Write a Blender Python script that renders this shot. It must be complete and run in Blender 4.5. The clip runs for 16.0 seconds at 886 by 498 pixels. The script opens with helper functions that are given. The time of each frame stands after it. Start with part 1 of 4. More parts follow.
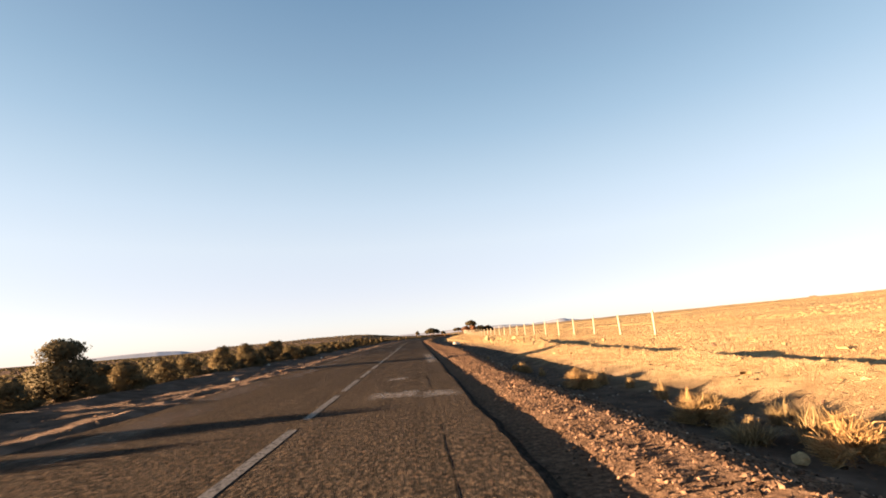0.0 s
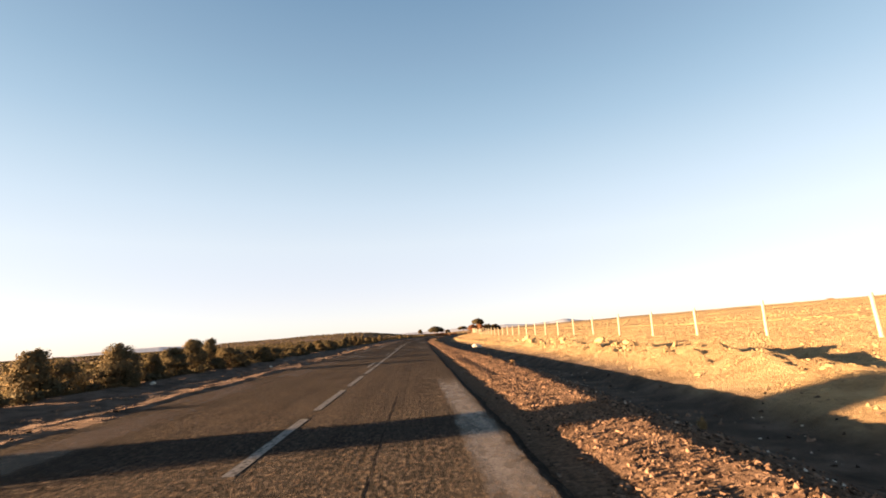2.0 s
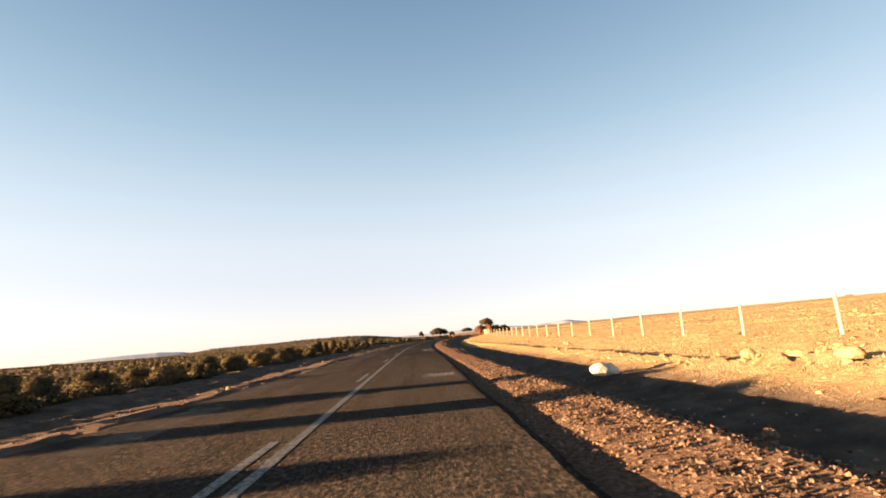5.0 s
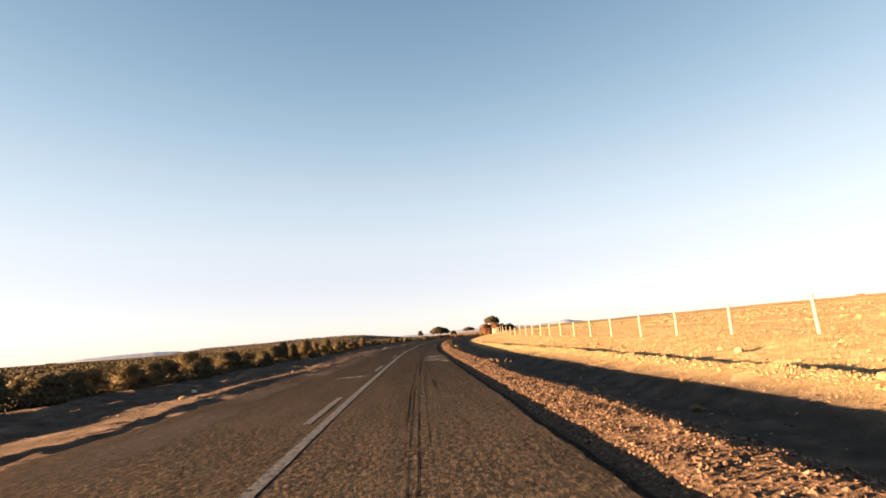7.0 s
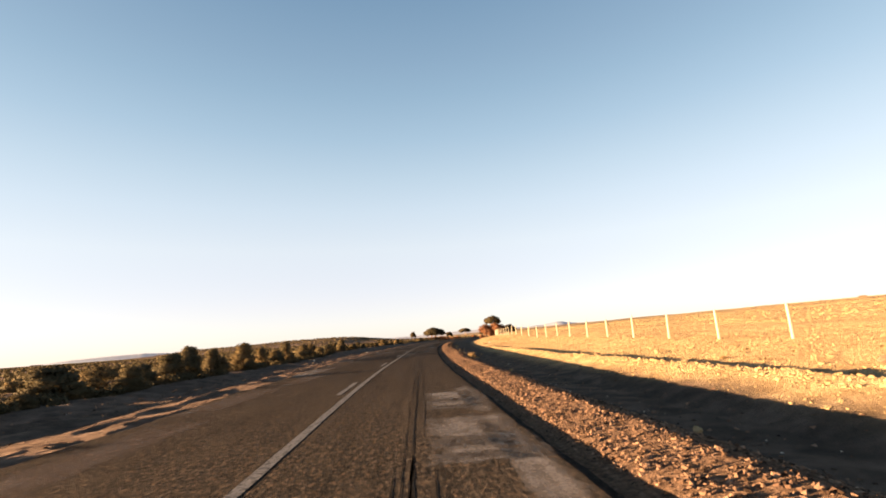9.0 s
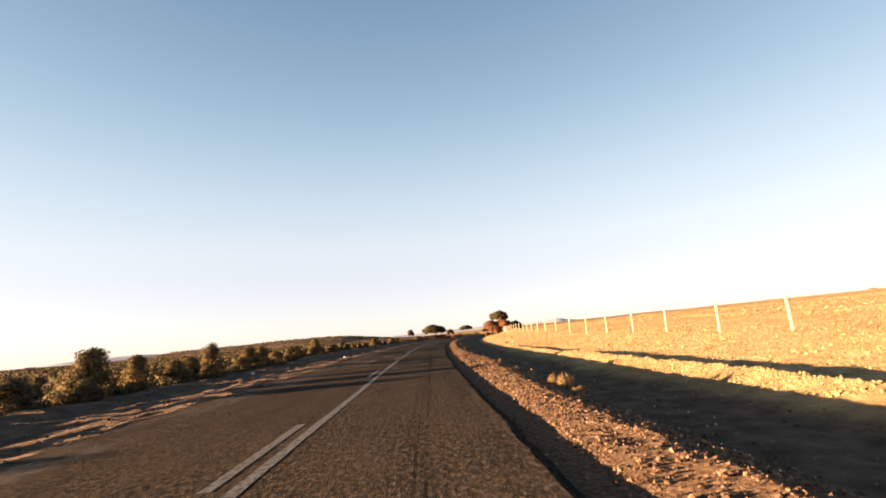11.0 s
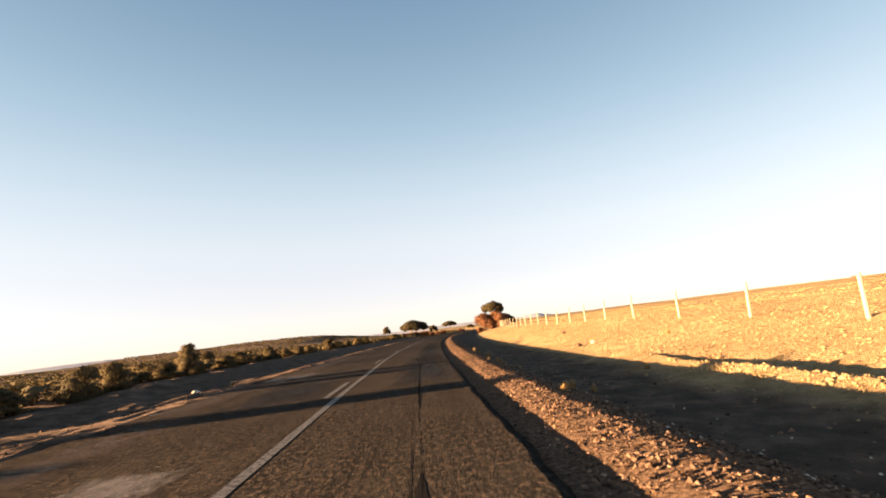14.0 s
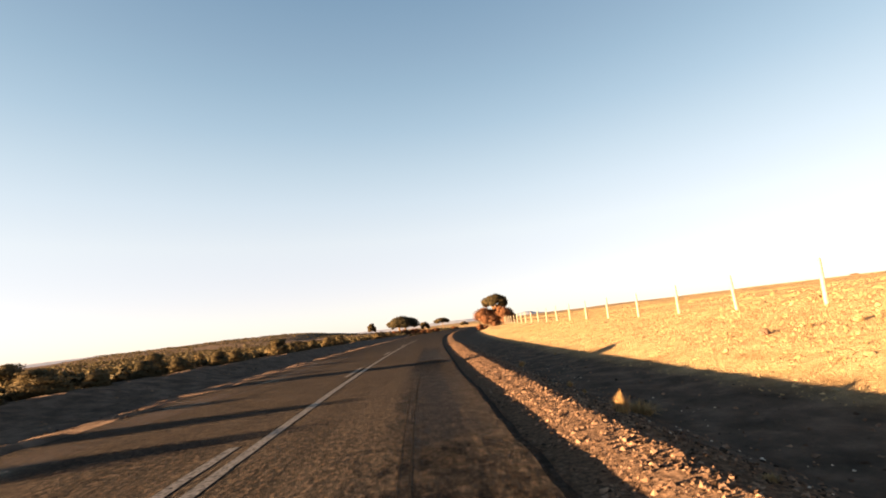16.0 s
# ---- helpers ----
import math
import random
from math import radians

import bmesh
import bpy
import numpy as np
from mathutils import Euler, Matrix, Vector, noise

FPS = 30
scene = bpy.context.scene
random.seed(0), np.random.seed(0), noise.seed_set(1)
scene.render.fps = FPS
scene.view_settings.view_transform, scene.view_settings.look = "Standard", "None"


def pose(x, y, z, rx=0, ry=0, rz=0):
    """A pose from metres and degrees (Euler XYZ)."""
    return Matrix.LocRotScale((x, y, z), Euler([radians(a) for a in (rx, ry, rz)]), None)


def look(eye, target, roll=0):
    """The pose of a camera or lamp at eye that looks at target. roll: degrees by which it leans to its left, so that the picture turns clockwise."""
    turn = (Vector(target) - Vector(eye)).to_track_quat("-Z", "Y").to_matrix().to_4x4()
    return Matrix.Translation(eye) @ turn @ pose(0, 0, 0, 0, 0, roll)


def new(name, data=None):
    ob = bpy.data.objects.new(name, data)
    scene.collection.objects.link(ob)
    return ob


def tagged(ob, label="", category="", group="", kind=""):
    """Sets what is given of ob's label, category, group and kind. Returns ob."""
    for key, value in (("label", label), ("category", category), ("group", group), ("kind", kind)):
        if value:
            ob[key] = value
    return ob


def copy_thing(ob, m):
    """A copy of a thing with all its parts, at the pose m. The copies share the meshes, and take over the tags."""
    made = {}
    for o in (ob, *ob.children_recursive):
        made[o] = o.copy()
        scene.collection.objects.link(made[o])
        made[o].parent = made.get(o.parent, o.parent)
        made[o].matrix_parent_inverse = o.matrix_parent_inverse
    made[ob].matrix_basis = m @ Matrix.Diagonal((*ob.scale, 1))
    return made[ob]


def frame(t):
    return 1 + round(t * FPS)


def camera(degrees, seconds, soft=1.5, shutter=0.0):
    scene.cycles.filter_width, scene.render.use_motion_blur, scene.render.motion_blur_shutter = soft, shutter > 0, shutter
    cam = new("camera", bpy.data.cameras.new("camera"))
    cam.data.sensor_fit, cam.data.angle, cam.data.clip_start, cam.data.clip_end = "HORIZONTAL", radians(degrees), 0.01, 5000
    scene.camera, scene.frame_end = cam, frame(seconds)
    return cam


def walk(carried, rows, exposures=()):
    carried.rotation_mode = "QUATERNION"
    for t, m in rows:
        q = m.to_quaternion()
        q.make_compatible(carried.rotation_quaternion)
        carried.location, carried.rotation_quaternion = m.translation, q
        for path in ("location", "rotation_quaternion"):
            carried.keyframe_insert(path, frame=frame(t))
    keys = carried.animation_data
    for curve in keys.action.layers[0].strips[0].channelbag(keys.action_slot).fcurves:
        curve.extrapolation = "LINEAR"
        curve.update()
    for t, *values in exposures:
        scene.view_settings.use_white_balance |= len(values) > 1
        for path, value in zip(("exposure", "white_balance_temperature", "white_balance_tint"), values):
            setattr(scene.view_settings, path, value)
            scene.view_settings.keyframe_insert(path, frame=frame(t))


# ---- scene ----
cam = camera(87.1, 16.0, soft=1.8)
PATH = [
    (0.0, pose(2.047, -0.994, 1.350, 100.35, 3.95, -3.35)),
    (0.5, pose(2.016, 4.265, 1.350, 99.88, 3.54, -3.66)),
    (1.0, pose(2.036, 9.499, 1.350, 100.14, 3.62, -3.52)),
    (1.5, pose(2.028, 14.779, 1.350, 100.29, 3.81, -3.49)),
    (2.0, pose(2.050, 20.134, 1.350, 100.24, 3.21, -3.04)),
    (2.5, pose(2.117, 25.441, 1.350, 100.41, 3.76, -3.04)),
    (3.0, pose(2.178, 30.639, 1.350, 100.47, 3.45, -2.78)),
    (3.5, pose(2.176, 35.859, 1.350, 100.61, 3.46, -2.67)),
    (4.0, pose(2.087, 41.098, 1.350, 100.54, 3.10, -2.91)),
    (4.5, pose(1.950, 46.351, 1.350, 100.54, 3.79, -2.98)),
    (7.0, pose(1.649, 72.416, 1.350, 100.49, 3.73, -3.16)),
    (7.5, pose(1.665, 77.670, 1.350, 100.55, 3.61, -3.55)),
    (8.0, pose(1.675, 82.940, 1.350, 100.59, 3.64, -3.61)),
    (8.5, pose(1.714, 88.232, 1.350, 100.72, 3.67, -3.81)),
    (9.0, pose(1.856, 93.579, 1.350, 100.66, 3.63, -4.02)),
    (11.5, pose(2.504, 119.659, 1.350, 100.37, 4.61, -4.55)),
    (12.0, pose(2.765, 124.947, 1.350, 100.38, 5.05, -5.33)),
    (12.5, pose(3.075, 130.243, 1.350, 100.39, 5.70, -5.78)),
    (13.0, pose(3.385, 135.490, 1.350, 100.13, 5.89, -6.10)),
    (13.5, pose(3.562, 140.747, 1.350, 99.88, 5.59, -6.47)),
    (14.0, pose(3.749, 146.054, 1.350, 99.87, 5.44, -6.73)),
    (14.5, pose(4.105, 151.438, 1.350, 99.79, 5.15, -7.14)),
    (15.0, pose(4.533, 156.820, 1.350, 99.66, 4.97, -7.36)),
    (15.5, pose(4.939, 162.181, 1.350, 99.52, 4.94, -7.61)),
    (16.0, pose(5.343, 167.494, 1.350, 99.48, 5.27, -7.93)),
]
walk(cam, PATH, [(0.0, 2.76, 9900, 19), (1.0, 2.75, 9500, 19), (1.5, 2.78, 9800, 19), (2.5, 2.82, 10500, 19), (4.5, 2.81, 10600, 19.5), (8.5, 2.80, 10600, 19.5), (13.0, 2.82, 11000, 20), (16.0, 2.83, 11200, 20)])

# ---- world, sun ----
SUN_EL, SUN_AZ = 4.7, -100.0          # degrees: height, and bearing from +y towards +x
world = bpy.data.worlds.new("world")
scene.world = world
world.use_nodes = True
wn = world.node_tree.nodes
sky = wn.new("ShaderNodeTexSky")
sky.sky_type = "NISHITA"
sky.sun_disc = False
sky.sun_elevation = radians(SUN_EL)
sky.sun_rotation = radians(SUN_AZ)
sky.altitude = 900
sky.air_density = 0.6
sky.dust_density = 0.7
sky.ozone_density = 0.85
wn["Background"].inputs["Strength"].default_value = 0.15
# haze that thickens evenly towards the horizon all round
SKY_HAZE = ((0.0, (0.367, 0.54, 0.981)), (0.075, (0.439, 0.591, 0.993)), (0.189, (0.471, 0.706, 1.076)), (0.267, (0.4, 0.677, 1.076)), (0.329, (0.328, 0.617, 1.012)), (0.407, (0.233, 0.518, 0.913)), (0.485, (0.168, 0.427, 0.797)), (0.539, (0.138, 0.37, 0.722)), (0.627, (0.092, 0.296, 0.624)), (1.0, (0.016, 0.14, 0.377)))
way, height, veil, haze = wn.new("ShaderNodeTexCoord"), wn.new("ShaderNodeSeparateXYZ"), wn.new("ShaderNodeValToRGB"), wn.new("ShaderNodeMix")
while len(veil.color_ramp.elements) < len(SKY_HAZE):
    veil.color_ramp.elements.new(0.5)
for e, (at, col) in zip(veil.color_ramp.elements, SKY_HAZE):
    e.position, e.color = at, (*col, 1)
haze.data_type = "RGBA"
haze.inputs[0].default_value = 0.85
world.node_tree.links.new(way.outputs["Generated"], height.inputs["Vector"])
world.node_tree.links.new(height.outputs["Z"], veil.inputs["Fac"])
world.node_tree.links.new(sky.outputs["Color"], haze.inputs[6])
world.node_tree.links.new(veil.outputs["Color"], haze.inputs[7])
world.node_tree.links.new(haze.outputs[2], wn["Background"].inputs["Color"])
sun_data = bpy.data.lights.new("sun", "SUN")
sun_data.energy = 5.0
sun_data.angle = radians(0.5)
sun_data.color = (1.0, 0.79, 0.58)
sun = new("sun", sun_data)
sun_to = Vector((math.sin(radians(SUN_AZ)) * math.cos(radians(SUN_EL)), math.cos(radians(SUN_AZ)) * math.cos(radians(SUN_EL)), math.sin(radians(SUN_EL))))
sun.matrix_world = look(sun_to * 100, (0, 0, 0))


# ---- materials ----
def material(name, rough=0.9, gloss=0.06):
    mat = bpy.data.materials.new(name)
    mat.use_nodes = True
    mat.cycles.use_bump_map_correction = False
    nt = mat.node_tree
    bsdf = nt.nodes["Principled BSDF"]
    bsdf.inputs["Roughness"].default_value = rough
    bsdf.inputs["Specular IOR Level"].default_value = gloss
    return mat, nt, bsdf


def coords(nt, scale=(1, 1, 1)):
    tc = nt.nodes.new("ShaderNodeTexCoord")
    mp = nt.nodes.new("ShaderNodeMapping")
    mp.inputs["Scale"].default_value = scale
    nt.links.new(tc.outputs["Object"], mp.inputs["Vector"])
    return mp.outputs["Vector"]


def noise_tex(nt, vec, scale, detail=4, rough=0.6):
    n = nt.nodes.new("ShaderNodeTexNoise")
    n.inputs["Scale"].default_value = scale
    n.inputs["Detail"].default_value = detail
    n.inputs["Roughness"].default_value = rough
    nt.links.new(vec, n.inputs["Vector"])
    return n.outputs["Fac"]


def ramp(nt, fac, *stops):
    r = nt.nodes.new("ShaderNodeValToRGB")
    els = r.color_ramp.elements
    while len(els) < len(stops):
        els.new(0.5)
    for e, (at, col) in zip(els, stops):
        e.position = at
        e.color = (*col, 1) if len(col) == 3 else (col[0], col[0], col[0], 1)
    nt.links.new(fac, r.inputs["Fac"])
    return r.outputs["Color"]


def mix(nt, fac, a, b, how="MIX"):
    m = nt.nodes.new("ShaderNodeMix")
    m.data_type = "RGBA"
    m.blend_type = how
    for sock, val in (("Factor", fac), ("A", a), ("B", b)):
        ins = [i for i in m.inputs if i.name == sock and (i.type == "RGBA" or (sock == "Factor" and i.type == "VALUE"))][0]
        if isinstance(val, (int, float)):
            ins.default_value = val
        elif isinstance(val, tuple):
            ins.default_value = (*val, 1)
        else:
            nt.links.new(val, ins)
    return [o for o in m.outputs if o.type == "RGBA"][0]


def bump(nt, bsdf, height, strength, distance):
    b = nt.nodes.new("ShaderNodeBump")
    b.inputs["Strength"].default_value = strength
    b.inputs["Distance"].default_value = distance
    nt.links.new(height, b.inputs["Height"])
    nt.links.new(b.outputs["Normal"], bsdf.inputs["Normal"])


def island(nt):
    return nt.nodes.new("ShaderNodeNewGeometry").outputs["Random Per Island"]


def attr(nt, name):
    a = nt.nodes.new("ShaderNodeAttribute")
    a.attribute_name = name
    s = nt.nodes.new("ShaderNodeSeparateColor")
    nt.links.new(a.outputs["Color"], s.inputs["Color"])
    return s.outputs


def earth_material():
    """Soil of the verges, scrub and stubble; the sheet's zones choose between them."""
    mat, nt, bsdf = material("earth", 0.95)
    v = coords(nt)
    big, mid, fine = noise_tex(nt, v, 0.12, 3), noise_tex(nt, v, 1.3, 5), noise_tex(nt, v, 14, 6, 0.7)
    soil = ramp(nt, mid, (0.3, (0.050, 0.038, 0.032)), (0.5, (0.088, 0.065, 0.054)), (0.72, (0.155, 0.114, 0.092)))
    gravel = ramp(nt, fine, (0.3, (0.048, 0.029, 0.021)), (0.5, (0.112, 0.068, 0.048)), (0.7, (0.212, 0.136, 0.098)))
    straw = ramp(nt, mid, (0.28, (0.205, 0.132, 0.072)), (0.5, (0.320, 0.226, 0.129)), (0.7, (0.44, 0.320, 0.188)))
    straw = mix(nt, ramp(nt, big, (0.4, (0.0,)), (0.65, (0.6,))), straw, (0.255, 0.160, 0.092))
    # dark flecks in the straw: soil gaps, plus clump shade put into the colour
    gaps = noise_tex(nt, coords(nt, (6.5, 4.0, 4.0)), 1.0, 4, 0.62)
    straw = mix(nt, ramp(nt, gaps, (0.34, (0.6,)), (0.44, (0.0,))), straw, (0.17, 0.105, 0.060))
    scrub = ramp(nt, mid, (0.3, (0.054, 0.038, 0.032)), (0.5, (0.100, 0.071, 0.059)), (0.7, (0.170, 0.121, 0.100)))
    z = attr(nt, "zones")
    col = mix(nt, z[0], soil, gravel)
    col = mix(nt, z[1], col, straw)
    col = mix(nt, z[2], col, scrub)
    col = mix(nt, 0.55, col, ramp(nt, fine, (0.25, (0.55,)), (0.75, (1.25,))), "MULTIPLY")
    nt.links.new(col, bsdf.inputs["Base Color"])
    both = nt.nodes.new("ShaderNodeMath")
    both.operation = "MULTIPLY_ADD"
    both.inputs[1].default_value = 2.2
    nt.links.new(noise_tex(nt, v, 5.5, 7, 0.74), both.inputs[0])
    nt.links.new(fine, both.inputs[2])
    bump(nt, bsdf, both.outputs[0], 1.0, 0.13)
    return mat


def along(nt, scale):
    """Coordinates that follow the road: across the lane, along it."""
    a = nt.nodes.new("ShaderNodeAttribute")
    a.attribute_name = "lane"
    m = nt.nodes.new("ShaderNodeMapping")
    m.inputs["Scale"].default_value = scale
    nt.links.new(a.outputs["Vector"], m.inputs["Vector"])
    return m.outputs["Vector"]


def asphalt_material():
    """Old dusty asphalt with streaks along the lane, stains and coarse aggregate."""
    mat, nt, bsdf = material("asphalt", 0.86, 0.10)
    grain, blot = noise_tex(nt, along(nt, (60, 34, 40)), 1.0, 4, 0.8), noise_tex(nt, along(nt, (1.0, 0.4, 1)), 1.3, 6, 0.7)
    spots = noise_tex(nt, along(nt, (15, 6.5, 6)), 1.0, 6, 0.78)
    chips = noise_tex(nt, along(nt, (30, 13, 20)), 1.0, 3, 0.7)
    specks = noise_tex(nt, along(nt, (19, 7.5, 10)), 1.0, 4, 0.75)
    streak = noise_tex(nt, along(nt, (2.6, 0.05, 1)), 1.0, 6, 0.66)
    fine_streak = noise_tex(nt, along(nt, (13, 0.16, 1)), 1.0, 5, 0.7)
    col = ramp(nt, spots, (0.40, (0.0050, 0.0049, 0.0050)), (0.5, (0.019, 0.0172, 0.0162)), (0.62, (0.100, 0.0810, 0.0690)))
    col = mix(nt, ramp(nt, streak, (0.46, (0.0,)), (0.64, (0.75,))), col, (0.0100, 0.0095, 0.0093))
    col = mix(nt, ramp(nt, fine_streak, (0.53, (0.0,)), (0.70, (0.6,))), col, (0.048, 0.0405, 0.0360))
    col = mix(nt, ramp(nt, fine_streak, (0.34, (0.8,)), (0.46, (0.0,))), col, (0.0075, 0.0070, 0.0068))
    col = mix(nt, ramp(nt, blot, (0.47, (0.0,)), (0.66, (0.6,))), col, (0.040, 0.0345, 0.0310))
    col = mix(nt, 0.8, col, ramp(nt, grain, (0.3, (0.36,)), (0.7, (1.32,))), "MULTIPLY")
    col = mix(nt, ramp(nt, chips, (0.58, (0.0,)), (0.70, (0.7,))), col, (0.13, 0.104, 0.088))
    col = mix(nt, ramp(nt, specks, (0.53, (0.0,)), (0.66, (0.6,))), col, (0.105, 0.072, 0.055))
    col = mix(nt, ramp(nt, specks, (0.37, (0.8,)), (0.47, (0.0,))), col, (0.0060, 0.0060, 0.0064))
    # the older surface is paler with dust, the later one darker
    at = nt.nodes.new("ShaderNodeSeparateXYZ")
    nt.links.new(along(nt, (1, 0.004, 1)), at.inputs[0])
    col = mix(nt, 1.0, col, ramp(nt, at.outputs["Y"], (0.0, (0.82, 0.78, 0.76)), (0.30, (0.90, 0.86, 0.84)), (0.37, (0.63, 0.61, 0.61)), (0.62, (0.63, 0.61, 0.61)), (0.70, (0.74, 0.73, 0.74))), "MULTIPLY")
    nt.links.new(col, bsdf.inputs["Base Color"])
    lump = nt.nodes.new("ShaderNodeMath")
    lump.operation = "MULTIPLY_ADD"
    lump.inputs[1].default_value = 2.2
    nt.links.new(spots, lump.inputs[0])
    nt.links.new(grain, lump.inputs[2])
    bump(nt, bsdf, lump.outputs[0], 1.0, 0.032)
    return mat


def worn_material(name, lo, hi, under, cut=(0.5, 0.62), scale=9, rough=0.8):
    """A coat that has worn through to what lies under it."""
    mat, nt, bsdf = material(name, rough)
    v = coords(nt)
    n, w = noise_tex(nt, v, 30, 4), noise_tex(nt, v, scale, 6, 0.75)
    col = mix(nt, ramp(nt, w, (cut[0], (0.0,)), (cut[1], (1.0,))), ramp(nt, n, (0.3, lo), (0.7, hi)), under)
    nt.links.new(col, bsdf.inputs["Base Color"])
    bump(nt, bsdf, n, 0.4, 0.01)
    return mat


def skin_material(name, lo, hi, gain=0.28):
    """A thin skin on the asphalt, dust or tar, worn away in places."""
    mat, nt, bsdf = material(name, 0.8, 0.1)
    v = coords(nt)
    n, w = noise_tex(nt, v, 28, 5, 0.7), noise_tex(nt, coords(nt, (4.5, 2.2, 1)), 1.0, 6, 0.75)
    nt.links.new(ramp(nt, n, (0.3, lo), (0.7, hi)), bsdf.inputs["Base Color"])
    bump(nt, bsdf, n, 0.5, 0.008)
    add = nt.nodes.new("ShaderNodeMath")
    add.operation = "MULTIPLY_ADD"
    add.inputs[1].default_value = gain
    nt.links.new(attr(nt, "zones")[0], add.inputs[0])
    nt.links.new(w, add.inputs[2])
    cover = ramp(nt, add.outputs[0], (0.50, (0.0,)), (0.86, (0.85,)))
    both, clear = nt.nodes.new("ShaderNodeMixShader"), nt.nodes.new("ShaderNodeBsdfTransparent")
    nt.links.new(cover, both.inputs[0])
    nt.links.new(clear.outputs[0], both.inputs[1])
    nt.links.new(bsdf.outputs[0], both.inputs[2])
    nt.links.new(both.outputs[0], nt.nodes["Material Output"].inputs["Surface"])
    return mat


def mottled_material(name, lo, hi, scale, rough=0.9, per_island=0.0, relief=0.02):
    mat, nt, bsdf = material(name, rough)
    v = coords(nt)
    n, n2 = noise_tex(nt, v, scale, 5, 0.65), noise_tex(nt, v, scale * 7, 4, 0.7)
    col = ramp(nt, n, (0.3, lo), (0.7, hi))
    col = mix(nt, 0.5, col, ramp(nt, n2, (0.25, (0.6,)), (0.75, (1.2,))), "MULTIPLY")
    if per_island:
        col = mix(nt, 1.0, col, ramp(nt, island(nt), (0.0, (1 - per_island,)), (1.0, (1 + per_island,))), "MULTIPLY")
    nt.links.new(col, bsdf.inputs["Base Color"])
    bump(nt, bsdf, n2, 0.6, relief)
    return mat


def foliage_material(name, dark, light, warm):
    mat, nt, bsdf = material(name, 0.75)
    col = ramp(nt, island(nt), (0.0, dark), (0.6, light), (1.0, warm))
    info = nt.nodes.new("ShaderNodeObjectInfo")
    col = mix(nt, 1.0, col, ramp(nt, info.outputs["Random"], (0.0, (0.75, 0.8, 0.8)), (1.0, (1.25, 1.15, 1.0))), "MULTIPLY")
    nt.links.new(col, bsdf.inputs["Base Color"])
    thru = nt.nodes.new("ShaderNodeBsdfTranslucent")
    nt.links.new(col, thru.inputs["Color"])
    both = nt.nodes.new("ShaderNodeMixShader")
    both.inputs[0].default_value = 0.14
    nt.links.new(bsdf.outputs[0], both.inputs[1])
    nt.links.new(thru.outputs[0], both.inputs[2])
    nt.links.new(both.outputs[0], nt.nodes["Material Output"].inputs["Surface"])
    return mat


EARTH = earth_material()
ASPHALT = asphalt_material()
PAINT = worn_material("road_paint", (0.135, 0.12, 0.108), (0.235, 0.21, 0.19), (0.022, 0.017, 0.014), (0.46, 0.64), 13)
DIRT = skin_material("dirt_drift", (0.055, 0.036, 0.027), (0.17, 0.112, 0.082), 0.22)
DUSTY = skin_material("dusty_patch", (0.10, 0.082, 0.070), (0.34, 0.275, 0.232))
TARRED = skin_material("tarred_patch", (0.006, 0.006, 0.0065), (0.015, 0.0145, 0.015), 0.24)
TAR = mottled_material("tar", (0.006, 0.005, 0.0043), (0.014, 0.0115, 0.0095), 8, 0.85)
STONE = mottled_material("stone", (0.068, 0.039, 0.028), (0.190, 0.115, 0.079), 6, 0.85, 0.85)
CLOD = mottled_material("clod", (0.22, 0.148, 0.080), (0.36, 0.255, 0.145), 5, 0.95, 0.3)
PALE_STONE = mottled_material("pale_stone", (0.34, 0.30, 0.25), (0.58, 0.52, 0.45), 4, 0.9, relief=0.05)
POST = mottled_material("post", (0.30, 0.26, 0.195), (0.42, 0.37, 0.29), 6, 0.8, relief=0.01)
DEAD_WOOD = mottled_material("dead_wood", (0.17, 0.115, 0.07), (0.33, 0.235, 0.15), 14, 0.9, relief=0.01)
BARK = mottled_material("bark", (0.14, 0.085, 0.05), (0.28, 0.18, 0.11), 9, 0.95)
SHRUB_LEAF = foliage_material("shrub_leaf", (0.066, 0.053, 0.033), (0.094, 0.071, 0.042), (0.127, 0.088, 0.051))
PINE_LEAF = foliage_material("pine_leaf", (0.026, 0.023, 0.014), (0.050, 0.040, 0.024), (0.085, 0.058, 0.034))
RUST_LEAF = foliage_material("rust_leaf", (0.07, 0.032, 0.021), (0.145, 0.066, 0.042), (0.23, 0.105, 0.062))
DRY_GRASS = foliage_material("dry_grass", (0.17, 0.103, 0.056), (0.28, 0.180, 0.098), (0.39, 0.270, 0.152))
STUBBLE = foliage_material("stubble", (0.24, 0.158, 0.085), (0.325, 0.222, 0.122), (0.40, 0.285, 0.160))
# the haze of the distance is put into the hills' pale colour
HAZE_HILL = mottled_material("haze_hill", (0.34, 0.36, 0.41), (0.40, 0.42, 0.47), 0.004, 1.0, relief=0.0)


# ---- helpers of this scene ----
def mesh_of(name, verts, faces, mat, smooth=False):
    me = bpy.data.meshes.new(name)
    me.from_pydata([tuple(map(float, v)) for v in verts], [], faces)
    me.materials.append(mat)
    if smooth:
        me.polygons.foreach_set("use_smooth", [True] * len(me.polygons))
    me.update()
    return me


def fast_mesh(name, verts, faces, mat, smooth=False):
    """A mesh from an array of corners and an array of faces with equally many corners."""
    verts, faces = np.asarray(verts, np.float32), np.asarray(faces, np.int32)
    n, k = faces.shape
    me = bpy.data.meshes.new(name)
    me.vertices.add(len(verts))
    me.vertices.foreach_set("co", verts.ravel())
    me.loops.add(n * k)
    me.loops.foreach_set("vertex_index", faces.ravel())
    me.polygons.add(n)
    me.polygons.foreach_set("loop_start", np.arange(0, n * k, k, dtype=np.int32))
    me.polygons.foreach_set("use_smooth", np.full(n, smooth))
    me.materials.append(mat)
    me.update(calc_edges=True)
    return me


